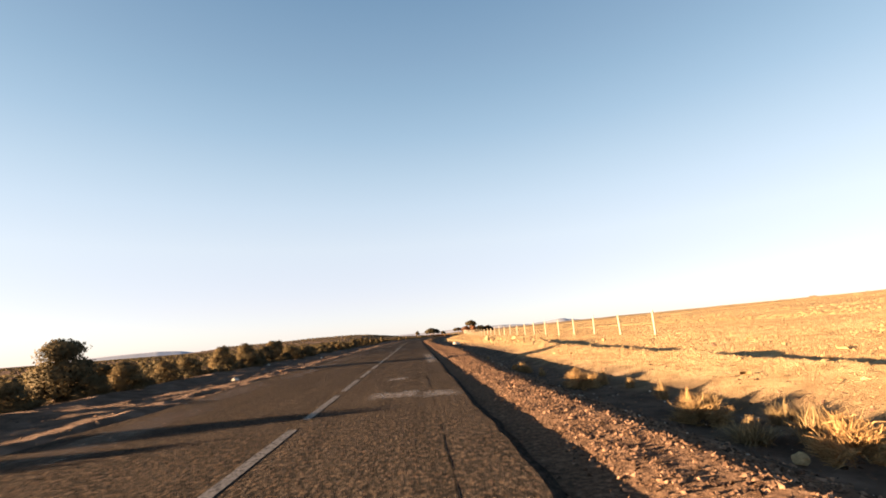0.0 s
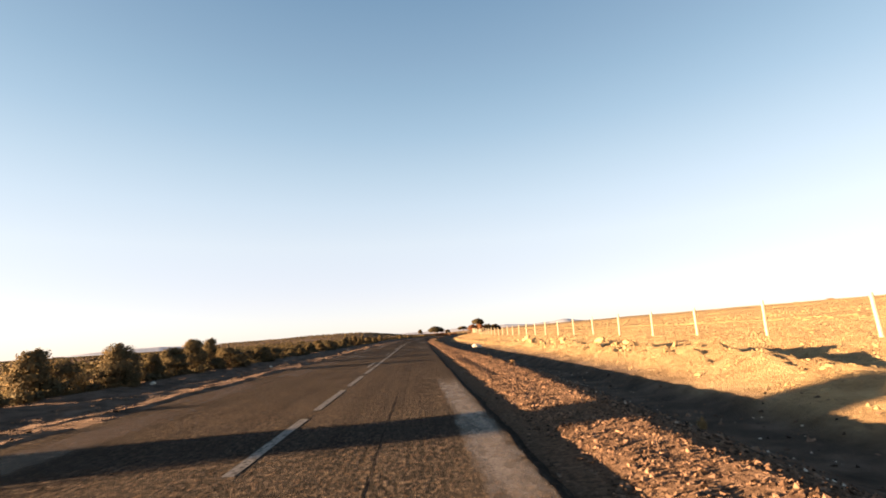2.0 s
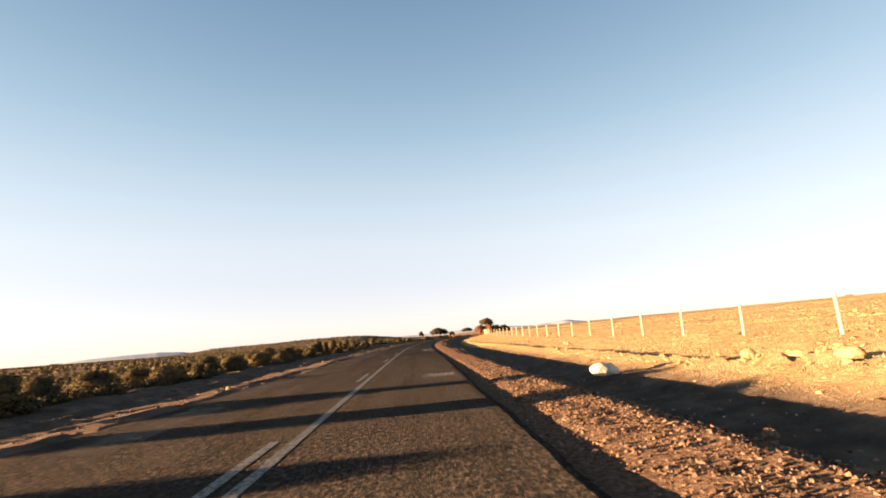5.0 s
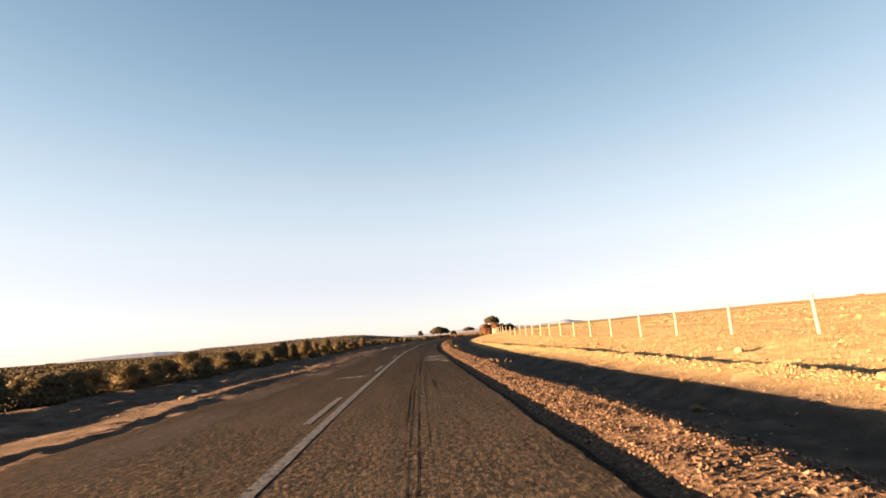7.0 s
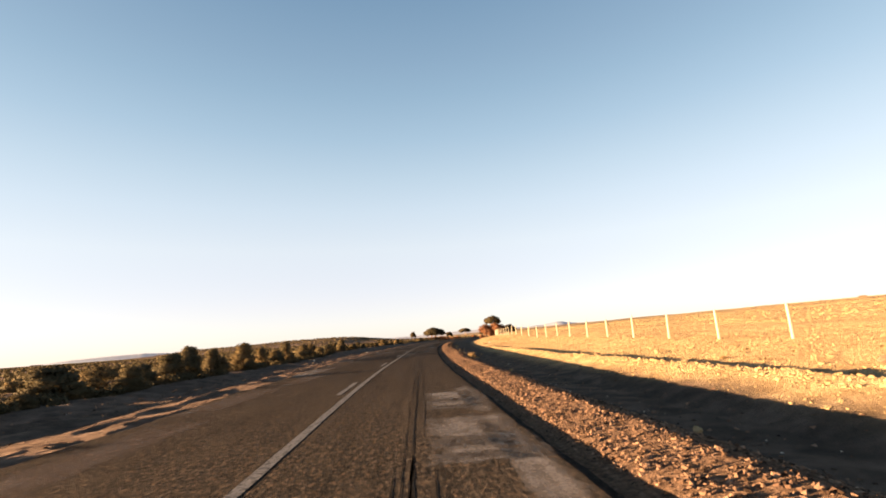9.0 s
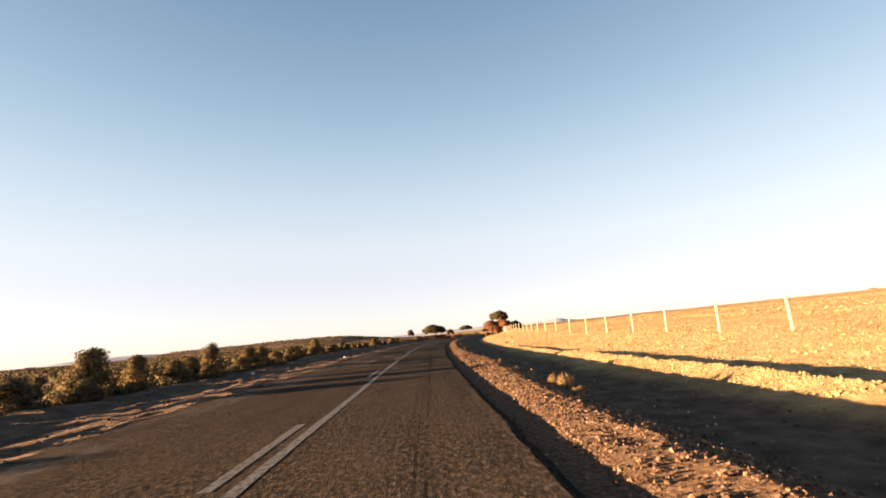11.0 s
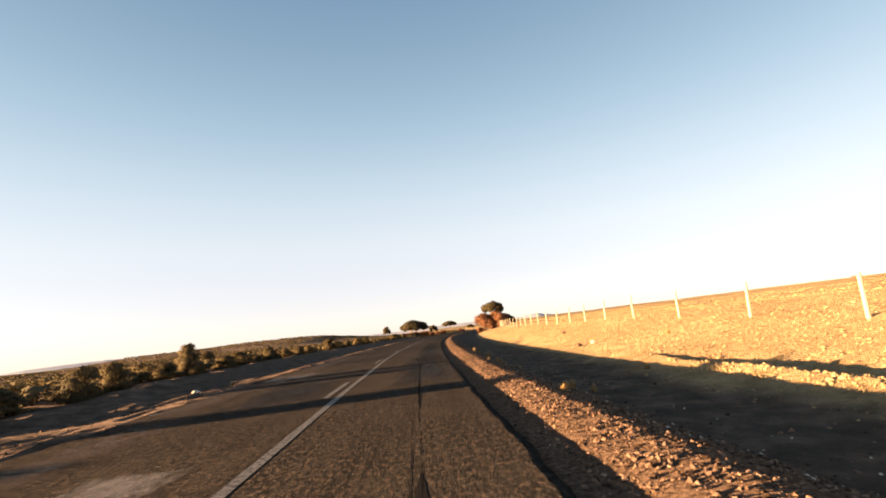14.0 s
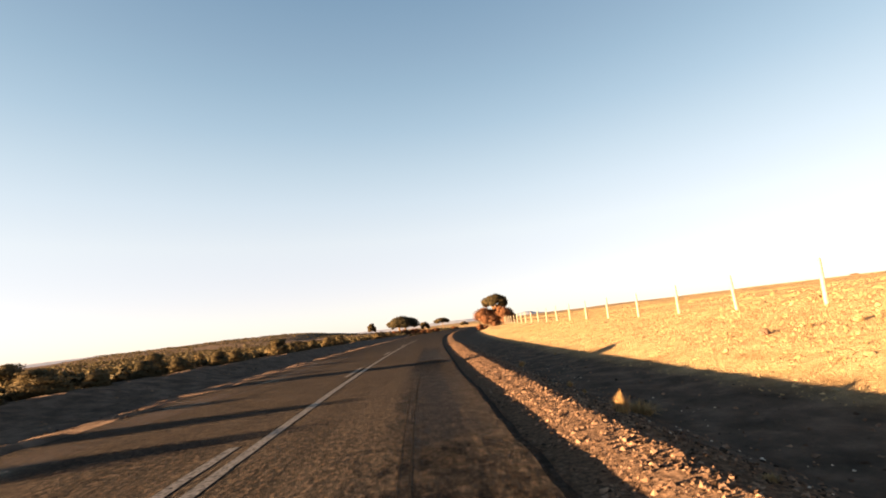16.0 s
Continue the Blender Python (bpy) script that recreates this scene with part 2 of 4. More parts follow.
def part(name, me, parent, label=""):
    ob = new(name, me)
    ob.parent = parent
    return tagged(ob, label)


def value_noise(x, y, seed=0):
    """Smooth noise from -1 to 1 at arrays of places."""
    xi, yi = np.floor(x).astype(np.int64), np.floor(y).astype(np.int64)
    fx, fy = x - xi, y - yi
    fx, fy = fx * fx * (3 - 2 * fx), fy * fy * (3 - 2 * fy)

    def at(a, b):
        h = (a * 374761393 + b * 668265263 + seed * 69069) & 0x7FFFFFFF
        h = ((h ^ (h >> 13)) * 1274126177) & 0x7FFFFFFF
        return ((h ^ (h >> 16)) & 0xFFFF) / 32767.5 - 1

    return (at(xi, yi) * (1 - fx) + at(xi + 1, yi) * fx) * (1 - fy) + (at(xi, yi + 1) * (1 - fx) + at(xi + 1, yi + 1) * fx) * fy


def rough_noise(x, y, octaves=4, seed=0):
    return sum(value_noise(x * 2**k, y * 2**k, seed + k) * 0.55**k for k in range(octaves))


def step(a, b, v):
    s = np.clip((v - a) / (b - a), 0, 1)
    return s * s * (3 - 2 * s)


# ---- lie of the land: u is the distance to the right of the road's centre line ----
def centre(y):
    y = np.asarray(y, float)
    k = 0.000588 * np.clip(y - 95, 0, 235) ** 2
    return k + 0.276 * np.clip(y - 330, 0, 90)


# cross sections of the land beside the road: distance from the centre line, height
CUT_A = ([3.0, 3.85, 4.05, 4.8, 5.3, 6.6, 7.8, 8.6, 9.6, 11.0, 11.7, 12.6, 14.0, 18.0], [-0.10, -0.07, -0.015, 0.02, -0.08, -0.52, -0.50, -0.25, -0.11, 0.08, 0.26, -0.12, -0.08, 0.34])
CUT_S = ([3.0, 3.85, 4.05, 4.8, 5.3, 6.6, 7.8, 8.6, 9.6, 10.6, 11.2, 11.6, 12.2, 13.6, 14.4, 18.0], [-0.10, -0.07, -0.015, 0.02, -0.08, -0.52, -0.50, -0.25, -0.11, 0.04, 0.14, 0.08, -0.15, -0.16, -0.05, 0.34])
CUT_B = ([3.0, 3.85, 4.05, 4.8, 5.3, 6.6, 8.2, 9.0, 10.3, 10.8, 11.1, 11.5, 12.1, 12.7, 14.0, 18.0], [-0.10, -0.07, -0.015, 0.02, -0.08, -0.62, -0.64, -0.34, -0.08, 0.0, -0.04, -0.30, -0.32, -0.16, -0.06, 0.31])
CUT_C = ([3.0, 3.85, 4.05, 4.8, 5.3, 6.8, 8.8, 9.8, 10.2, 10.7, 10.95, 11.35, 12.8, 13.7, 16.2, 18.0], [-0.10, -0.07, -0.015, 0.02, -0.08, -0.66, -0.66, -0.53, -0.41, -0.18, -0.18, -0.48, -0.54, -0.40, -0.05, 0.40])
CUT_D = ([3.0, 3.85, 4.05, 4.8, 5.3, 6.8, 8.8, 9.8, 10.35, 10.75, 11.0, 11.4, 12.6, 13.4, 16.1, 18.0], [-0.10, -0.07, -0.015, 0.02, -0.08, -0.66, -0.68, -0.58, -0.44, -0.34, -0.35, -0.60, -0.62, -0.48, -0.03, 0.50])
CUT_E = ([3.0, 3.85, 4.05, 4.8, 5.3, 6.8, 8.5, 9.6, 10.2, 11.0, 13.3, 17.0, 18.0], [-0.10, -0.07, -0.015, 0.02, -0.08, -0.66, -0.62, -0.52, -0.40, -0.30, 0.0, 0.62, 0.72])
CUT_F = ([3.0, 3.85, 4.05, 4.8, 5.3, 6.8, 8.1, 9.5, 10.1, 11.3, 12.0, 17.0, 18.0], [-0.10, -0.06, 0.0, 0.035, -0.08, -0.66, -0.60, -0.48, -0.39, -0.05, 0.10, 0.86, 0.92])
# where along the road one cross section gives way to the next
CUTS = ((CUT_A, 27, 35), (CUT_B, 58, 74), (CUT_C, 104, 128), (CUT_D, 139, 148), (CUT_E, 158, 167), (CUT_F, 167, 177))
# outer edge of the gravel shoulder, along the road
SHOULDER = ([0, 15, 30, 36, 46, 60, 84, 89, 95, 125, 134, 139, 146, 160, 200], [5.3, 5.1, 5.6, 5.9, 6.0, 5.5, 5.3, 5.0, 5.4, 5.1, 5.3, 5.6, 5.15, 4.9, 4.8])
# how much higher or lower the field lies at the fence, along the road
FIELD = ([30, 52, 64, 75, 90, 102, 114, 124, 134, 150, 160, 172, 182, 197], [-0.04, 0.03, 0.03, 0.08, 0.03, 0.0, -0.11, -0.13, -0.04, 0.04, 0.0, 0.0, 0.12, 0.0])
CUT_L = ([-4600, -1000, -400, -150, -60, -16, -13.2, -11.6, -8.6, -7.6, -6.6, -6.0, -5.5, -5.0, -4.4, -3.7, -3.0], [-32, -6.5, -2.9, -1.7, -1.1, -0.66, -0.46, -0.66, -0.55, -0.42, -0.25, -0.15, -0.07, -0.03, -0.06, -0.09, -0.10])


def land(x, y):
    """Height of the ground, without the road's slab."""
    x, y = np.asarray(x, float), np.asarray(y, float)
    u = x - centre(y)
    u = u - (np.interp(y, *SHOULDER) - 5.2) * step(3.9, 4.7, u) * (1 - step(7.0, 9.0, u))
    right = np.interp(u, *CUT_S)
    for cut, y0, y1 in CUTS:
        k = step(y0, y1, y)
        right = right * (1 - k) + np.interp(u, *cut) * k
    right = right + 0.024 * np.clip(u - 18, 0, 620)
    right = right + np.interp(y, *FIELD) * step(13, 17.5, u)
    left = np.interp(u, *CUT_L) + 0.52 * step(160, 185, y) * step(-9, -13, u)
    z = np.where(u > 0, right, left)
    # the verge falls off more sharply here, with a low ridge before the scrub
    sharp = step(86, 94, y) * (1 - step(122, 134, y))
    z = z - sharp * np.interp(u, [-9.6, -8.2, -6.8, -5.9, -5.2], [0.0, 0.07, 0.12, 0.10, 0.0]) * (u < 0) + 0.16 * step(40, 55, y) * (1 - step(122, 134, y)) * np.exp(-((u + 10.5 + 0.4 * value_noise(y * 0.1, y * 0 + 2.0, 18)) / 0.35) ** 2)
    # the ditch is shallow at the near end of the road
    z = z + 0.15 * (1 - step(14, 28, y)) * step(5.9, 6.9, u) * (1 - step(8.6, 11.0, u))
    # small rise that carries the pale boulder
    z = z + 0.34 * np.exp(-((u - 7.9) / 0.9) ** 2 - ((y - 67) / 1.6) ** 2)
    # relief by zone
    shoulder = step(3.3, 4.2, u) * (1 - step(6.0, 7.0, u))
    berm = step(9.2, 10.2, u) * (1 - step(12.6, 14.0, u))
    field = step(12.5, 16, u)
    verge = step(-3.7, -4.6, u)
    wide = step(20, 60, np.abs(u))
    z = z + shoulder * 0.022 * rough_noise(x * 3.1, y * 3.1, 3, 1)
    heaped = (1 - step(60, 72, y)) * (0.05 + 0.95 * step(27, 38, y))
    z = z + berm * ((0.035 + 0.065 * heaped) * rough_noise(x * 0.45, y * 0.3, 3, 2) + (0.025 + 0.06 * heaped) * rough_noise(x * 2.2, y * 2.2, 3, 3))
    z = z + (0.06 + 0.26 * heaped) * np.abs(rough_noise(x * 1.3, y * 0.9, 3, 15)) * step(10.0, 10.8, u) * (1 - step(11.6 + 0.6 * heaped, 12.2 + 0.8 * heaped, u)) * (1 - step(150, 162, y))
    z = z + step(6.5, 7.5, u) * (1 - step(9, 10, u)) * 0.035 * rough_noise(x * 1.3, y * 1.1, 5, 4)
    z = z + field * (1 - wide) * (0.05 * rough_noise(x * 0.4, y * 0.4, 3, 5) + 0.045 * rough_noise(x * 1.9, y * 1.9, 4, 12))
    z = z + (0.3 * verge + 0.7 * step(-6.0, -8.0, u)) * (1 - wide) * 0.10 * rough_noise(x * 0.45, y * 0.45, 4, 6)
    z = z + step(-3.7, -4.4, u) * (1 - step(-9, -13, u)) * (0.034 * rough_noise(u * 1.5, y * 0.09, 4, 11) + 0.030 * rough_noise(u * 2.6, y * 0.4, 3, 14) + 0.030 * rough_noise(u * 3.2, y * 1.3, 3, 19))
    z = z + wide * (0.5 * rough_noise(x * 0.012, y * 0.012, 3, 7) + 0.1 * rough_noise(x * 0.1, y * 0.1, 3, 8))
    # low plateau beyond the scrub, with a scarp at its near end
    plateau = np.interp(x, [-330, -300, -264, -227, -150, -86, -62, -46, -12, 20, 60], [0, 0.4, 5.6, 6.4, 8.4, 9.6, 8.4, 5.0, 2.2, 1.0, 0])
    z = z + plateau * step(np.interp(x, [-260, -120], [560, 390]), 670, y) * (1 - step(1500, 2500, y))
    # hill crest on the other side
    z = z + 5.5 * step(170, 420, u) * (0.75 + 0.25 * value_noise(x * 0.006, y * 0.006, 9) + 0.05 * rough_noise(x * 0.04, y * 0.04, 3, 16))
    return z


def spread(lo, hi, fine, first, grow, reach):
    """Lines that are dense from lo to hi and thin out beyond it."""
    mid = list(np.arange(lo, hi + 1e-6, fine))
    for sign in (-1, 1):
        at, s, out = (lo if sign < 0 else hi), first, []
        while abs(at) < reach:
            at += sign * s
            s *= grow
            out.append(at)
        mid = out[::-1] + mid if sign < 0 else mid + out
    return np.array(mid)


def build_ground():
    us, ys = spread(-12.5, 18, 0.145, 0.2, 1.09, 4600), spread(-6, 200, 0.30, 0.35, 1.09, 4700)
    U, Y = np.meshgrid(us, ys)
    X = centre(Y) + U
    Z = land(X, Y)
    inner = (np.abs(U) < 3.25)
    Z = np.where(inner, np.minimum(Z, -0.08), Z)
    m, n = U.shape
    idx = np.arange(m * n).reshape(m, n)
    faces = np.stack([idx[:-1, :-1], idx[:-1, 1:], idx[1:, 1:], idx[1:, :-1]], -1).reshape(-1, 4)
    me = fast_mesh("ground", np.stack([X, Y, Z], -1).reshape(-1, 3), faces, EARTH, True)
    edge = 0.35 * value_noise(X * 0.7, Y * 0.7, 20)
    gravel = step(3.1, 3.4, U) * (1 - step(0.1, 0.8, U + edge - np.interp(Y, *SHOULDER))) * 0.9 + step(-3.0, -3.6, U) * (1 - step(-6.2, -7.6, U + edge)) * (0.34 + 0.3 * value_noise(U * 1.1, Y * 0.12, 21))
    straw = step(8.6, 10.4, U + edge + 1.3 * (1 - step(18, 42, Y))) + 0.10 * step(300, 460, Y) * step(-20, -60, U)
    inner = step(-3.0, -3.5, U) * (1 - step(-7.2, -8.4, U + edge)) * 0.92
    scrub = inner + step(-8.0, -11.0, U + edge) * (0.9 - 0.35 * step(280, 480, Y)) * (1 - 0.2 * step(-60, -160, U))
    zone = np.stack([gravel, straw, scrub, np.ones_like(U)], -1).reshape(-1, 4).astype(np.float32)
    layer = me.color_attributes.new("zones", "FLOAT_COLOR", "POINT")
    layer.data.foreach_set("color", zone.ravel())
    ob = new("ground", me)
    return tagged(ob, "dry brown earth and straw-coloured stubble beside the road", "ground", kind="structure")


ground = build_ground()


def right_edge(y):
    return np.interp(y, [0, 60, 75, 105, 120, 160, 200], [3.2, 3.32, 3.45, 3.5, 3.36, 3.38, 3.4]) + 0.03 * rough_noise(y * 0.35, y * 0 + 3.3, 3, 31) + 0.03 * rough_noise(y * 2.3, y * 0 + 1.3, 3, 32)


def left_edge(y):
    return np.interp(y, [0, 62, 78, 104, 122, 150, 165], [-4.4, -4.35, -3.75, -3.75, -4.0, -4.1, -4.6]) + 0.16 * rough_noise(y * 0.35, y * 0 + 8.3, 3, 33) + 0.07 * rough_noise(y * 1.9, y * 0 + 5.3, 3, 34)


def build_road():
    ys = np.concatenate([np.arange(-60, -6, 2.0), np.arange(-6, 220, 0.25), np.arange(220, 420, 2.0)])
    L, R = left_edge(ys), right_edge(ys)
    c = centre(ys)
    inner = np.linspace(0, 1, 13)
    lanes = [L - 0.18, L] + [L + 0.12 + (R - L - 0.24) * k for k in inner] + [R, R + 0.05]
    heights = [-0.14, -0.012] + [0.0] * 13 + [-0.012, -0.17]
    verts, w = [], len(lanes)
    for lane, h in zip(lanes, heights):
        verts.append(np.stack([c + lane, ys, h + 0 * ys], -1))
    V = np.stack(verts, 1)
    m = len(ys)
    idx = np.arange(m * w).reshape(m, w)
    faces = np.stack([idx[:-1, :-1], idx[:-1, 1:], idx[1:, 1:], idx[1:, :-1]], -1).reshape(-1, 4)
    me = fast_mesh("road", V.reshape(-1, 3), faces, ASPHALT, True)
    lane = np.stack([np.stack(lanes, 1), np.repeat(ys[:, None], w, 1), np.zeros((m, w))], -1)
    me.attributes.new("lane", "FLOAT_VECTOR", "POINT").data.foreach_set("vector", lane.astype(np.float32).ravel())
    ob = new("road", me)
    return tagged(ob, "old brown-grey asphalt road with crumbling edges", "road", kind="structure")


road = build_road()


# ---- painted lines ----
# how far the painters strayed from the middle, along the road
STRAY = ([84, 90, 100, 110, 118, 127, 133, 147, 153, 160, 165, 173, 180, 190, 228], [0.0, 0.05, 0.12, 0.14, 0.19, 0.30, 0.28, 0.23, 0.20, 0.12, 0.08, -0.06, -0.10, -0.10, 0.0])


def stripe_mesh(y0, y1, u0, width, z=0.0035, seed=0):
    """A painted strip along the road, with slightly ragged sides."""
    ys = np.arange(y0, y1 + 0.01, (y1 - y0) / max(4, int((y1 - y0) / 0.4)))
    c = centre(ys) + u0 + np.interp(ys, *STRAY)
    a = c - width / 2 + 0.008 * value_noise(ys * 4, ys * 0 + seed, 50)
    b = c + width / 2 + 0.008 * value_noise(ys * 4, ys * 0 + seed, 51)
    n = len(ys)
    verts = np.concatenate([np.stack([a, ys, ys * 0 + z], -1), np.stack([b, ys, ys * 0 + z], -1)])
    faces = [[i, n + i, n + i + 1, i + 1] for i in range(n - 1)]
    return fast_mesh("stripe", verts, faces, PAINT)


for k in range(-6, 8):
    y0 = 8.0 + 4.36 * k
    tagged(new("lane_dash", stripe_mesh(y0, y0 + 3.4, 0.0, 0.15, seed=k)), "worn white centre dash painted on asphalt", "road marking", "dashes of the broken centre line", "structure")
tagged(new("lane_line", stripe_mesh(42.4, 228, 0.0, 0.15, seed=60)), "worn white unbroken centre line on asphalt", "road marking", kind="structure")
for k in range(0, 15):
    y0 = 42.4 + 12.85 * k
    tagged(new("lane_dash", stripe_mesh(y0, y0 + 3.6, -0.32, 0.14, seed=70 + k)), "worn white dash beside the unbroken centre line", "road marking", "dashes of the second centre line", "structure")


# ---- dusty repair patches ----
def patch_mesh(u0, u1, y0, y1, seed, mat=DUSTY, z=0.002):
    """A thin skin of dust or tar that thins out towards its rim."""
    k = np.linspace(-1, 1, 13)
    A, B = np.meshgrid(k, k)
    y = (y0 + y1) / 2 + B * (y1 - y0) * 0.62
    x = centre(y) + (u0 + u1) / 2 + A * (u1 - u0) * 0.62
    idx = np.arange(169).reshape(13, 13)
    faces = np.stack([idx[:-1, :-1], idx[:-1, 1:], idx[1:, 1:], idx[1:, :-1]], -1).reshape(-1, 4)
    me = fast_mesh("patch", np.stack([x, y, 0 * x + z], -1).reshape(-1, 3), faces, mat)
    fade = np.clip(2.2 * (1 - np.maximum(np.abs(A), np.abs(B))) + 0.35 * rough_noise(A * 2 + seed, B * 2, 3, 90 + seed), 0, 1)
    fade = np.where(np.maximum(np.abs(A), np.abs(B)) > 0.99, 0, fade)
    layer = me.color_attributes.new("zones", "FLOAT_COLOR", "POINT")
    layer.data.foreach_set("color", np.stack([fade] * 4, -1).astype(np.float32).ravel())
    return me


PATCHES = [(0.95, 2.05, 10.1, 11.3), (1.1, 1.75, 14.6, 15.4), (2.1, 3.0, 9.9, 10.9), (2.15, 3.3, 99.0, 100.2), (2.1, 3.25, 99.8, 101.8), (2.15, 3.3, 102.9, 104.2), (2.2, 3.3, 103.8, 105.6), (2.85, 3.3, 97.4, 101.0), (2.9, 3.25, 102.6, 106.4), (2.1, 3.3, 98.95, 99.35), (2.15, 3.3, 102.85, 103.25), (0.35, 1.5, 135.8, 136.4),
           (-1.6, -0.3, 90.7, 91.3), (-3.6, -2.4, 94.2, 94.9), (-2.4, -1.2, 144.6, 146.3), (-1.7, -0.7, 151.5, 152.4), (-3.2, -1.7, 55.3, 56.3), (2.0, 3.1, 68.0, 69.4), (-2.8, -1.2, 141.4, 142.2),
           (-3.9, -3.0, 116.0, 121.0), (-4.2, -2.6, 166.0, 168.0), (2.6, 3.1, 24.0, 34.0)]
for i, p in enumerate(PATCHES):
    tagged(new("asphalt_patch", patch_mesh(*p, i + 1)), "pale dusty worn patch on the asphalt", "road patch", "worn patches of the road", "structure")
for i in range(30):
    y = 2.0 + 6.6 * i
    u = float(left_edge(np.array(y))) + 0.95 + 0.25 * math.sin(i * 2.3)
    tagged(new("dirt_drift", patch_mesh(u - 0.5, u + 0.5, y - 2.6, y + 2.6, 60 + i, DIRT, 0.0024)), "reddish dirt drifted over the asphalt's edge", "dirt", "drifts of dirt along the road", "structure")
for i, p in enumerate(((1.5, 3.2, 160.0, 172.0), (1.8, 3.2, 168.0, 186.0), (1.9, 3.1, 183.0, 200.0), (-2.6, -0.6, 158.0, 163.0), (0.5, 2.4, 139.0, 142.0))):
    tagged(new("tarred_patch", patch_mesh(*p, 40 + i, TARRED, 0.0012)), "dark tarred stretch of the lane", "road patch", "tarred stretches of the road", "structure")


# ---- seams and cracks along the lane ----
# the wheel track's seam, along the road
SEAM = ([20, 66, 84, 100, 125, 137, 146, 162, 230], [1.5, 1.55, 1.62, 1.83, 2.13, 2.28, 2.18, 2.06, 2.0])


def crack_mesh(y0, y1, off, width, sway, seed, z=0.0016):
    """A dark worn groove beside the wheel track; its width comes and goes."""
    ys = np.arange(y0, y1, 0.12)
    mid = centre(ys) + np.interp(ys, *SEAM) + off + sway * rough_noise(ys * 0.25, ys * 0 + seed, 3, 80) + 0.009 * value_noise(ys * 5, ys * 0 + seed, 83)
    ends = np.clip(np.minimum(ys - y0, y1 - ys) / 0.8, 0.1, 1)
    wild = 1.0 if width < 0.055 else 0.3
    half = width / 2 * ends * np.clip(1 - 0.4 * wild + wild * (0.7 * value_noise(ys * 0.4, ys * 0 + seed, 81) + 0.55 * value_noise(ys * 4.1, ys * 0 + seed, 82)), 0.0, 1.6)
    n = len(ys)
    verts = np.concatenate([np.stack([mid - half, ys, ys * 0 + z], -1), np.stack([mid + half, ys, ys * 0 + z], -1)])
    return fast_mesh("crack", verts, [[i, n + i, n + i + 1, i + 1] for i in range(n - 1)], TAR)


for i, c in enumerate(((64, 230, 0.0, 0.022, 0.012), (70, 230, -0.11, 0.015, 0.015), (78, 112, 0.16, 0.016, 0.02), (85, 88, 0.40, 0.05, 0.05), (22, 56, 0.0, 0.02, 0.015), (30, 56, 0.17, 0.018, 0.015), (-2, 16, 0.85, 0.03, 0.02), (137, 151, 0.0, 0.13, 0.012), (138, 149.5, 0.15, 0.07, 0.02), (90, 99.5, -0.01, 0.07, 0.02), (90.5, 98, 0.34, 0.05, 0.04), (88, 99, 0.22, 0.03, 0.03), (80, 99, -0.2, 0.03, 0.02), (155, 168, 0.02, 0.06, 0.02))):
    tagged(new("road_crack", crack_mesh(*c, i * 5.3)), "dark worn seam along the lane", "road crack", "seams of the road", "structure")


# ---- loose stones ----
def ico():
    bm = bmesh.new()
    bmesh.ops.create_icosphere(bm, subdivisions=1, radius=1)
    v = np.array([x.co[:] for x in bm.verts])
    f = np.array([[x.index for x in g.verts] for g in bm.faces])
    bm.free()
    return v, f


ICO_V, ICO_F = ico()
# the part of a stone that stands out of the soil
HALF_V = np.array([(1, 0.1, 0), (0.2, 1, 0), (-0.9, 0.3, 0), (-0.1, -1, 0), (0.15, 0.1, 1)], float)
HALF_F = np.array([(0, 1, 4), (1, 2, 4), (2, 3, 4), (3, 0, 4)])


def stone_heap(name, xs, ys, sizes, mat, flat=0.6, sink=0.25, seed=1, shape=(ICO_V, ICO_F)):
    """Many angular stones on the ground, as one mesh."""
    rng = np.random.default_rng(seed)
    n = len(xs)
    sv, sf = shape
    V = sv[None] * (1 + rng.uniform(-0.28, 0.28, (n, len(sv), 1)))
    V = V * np.stack([sizes * rng.uniform(0.7, 1.3, n), sizes * rng.uniform(0.7, 1.3, n), sizes * flat * rng.uniform(0.7, 1.3, n)], -1)[:, None]
    q = rng.normal(size=(n, 4))
    if len(sv) == 5:
        turn = rng.uniform(0, 6.28, n)
        q = np.stack([np.cos(turn), 0.22 * q[:, 1], 0.22 * q[:, 2], np.sin(turn)], -1)
    q /= np.linalg.norm(q, axis=1)[:, None]
    w, i, j, k = q.T
    M = np.stack([1 - 2 * (j * j + k * k), 2 * (i * j - w * k), 2 * (i * k + w * j), 2 * (i * j + w * k), 1 - 2 * (i * i + k * k), 2 * (j * k - w * i),
                  2 * (i * k - w * j), 2 * (j * k + w * i), 1 - 2 * (i * i + j * j)], -1).reshape(n, 3, 3)
    V = np.einsum("nij,nvj->nvi", M, V)
    V = V + np.stack([xs, ys, land(xs, ys) + sizes * flat * ((1 - 2 * sink) if len(sv) > 5 else -0.2)], -1)[:, None]
    F = sf[None] + (np.arange(n) * len(sv))[:, None, None]
    return new(name, fast_mesh(name, V.reshape(-1, 3), F.reshape(-1, 3), mat))


def strew(count, ulo, uhi, ylo, yhi, seed, power=1.0):
    rng = np.random.default_rng(seed)
    y = ylo + (yhi - ylo) * rng.uniform(0, 1, count) ** power
    u = rng.uniform(ulo, uhi, count)
    return centre(y) + u, y, u, rng


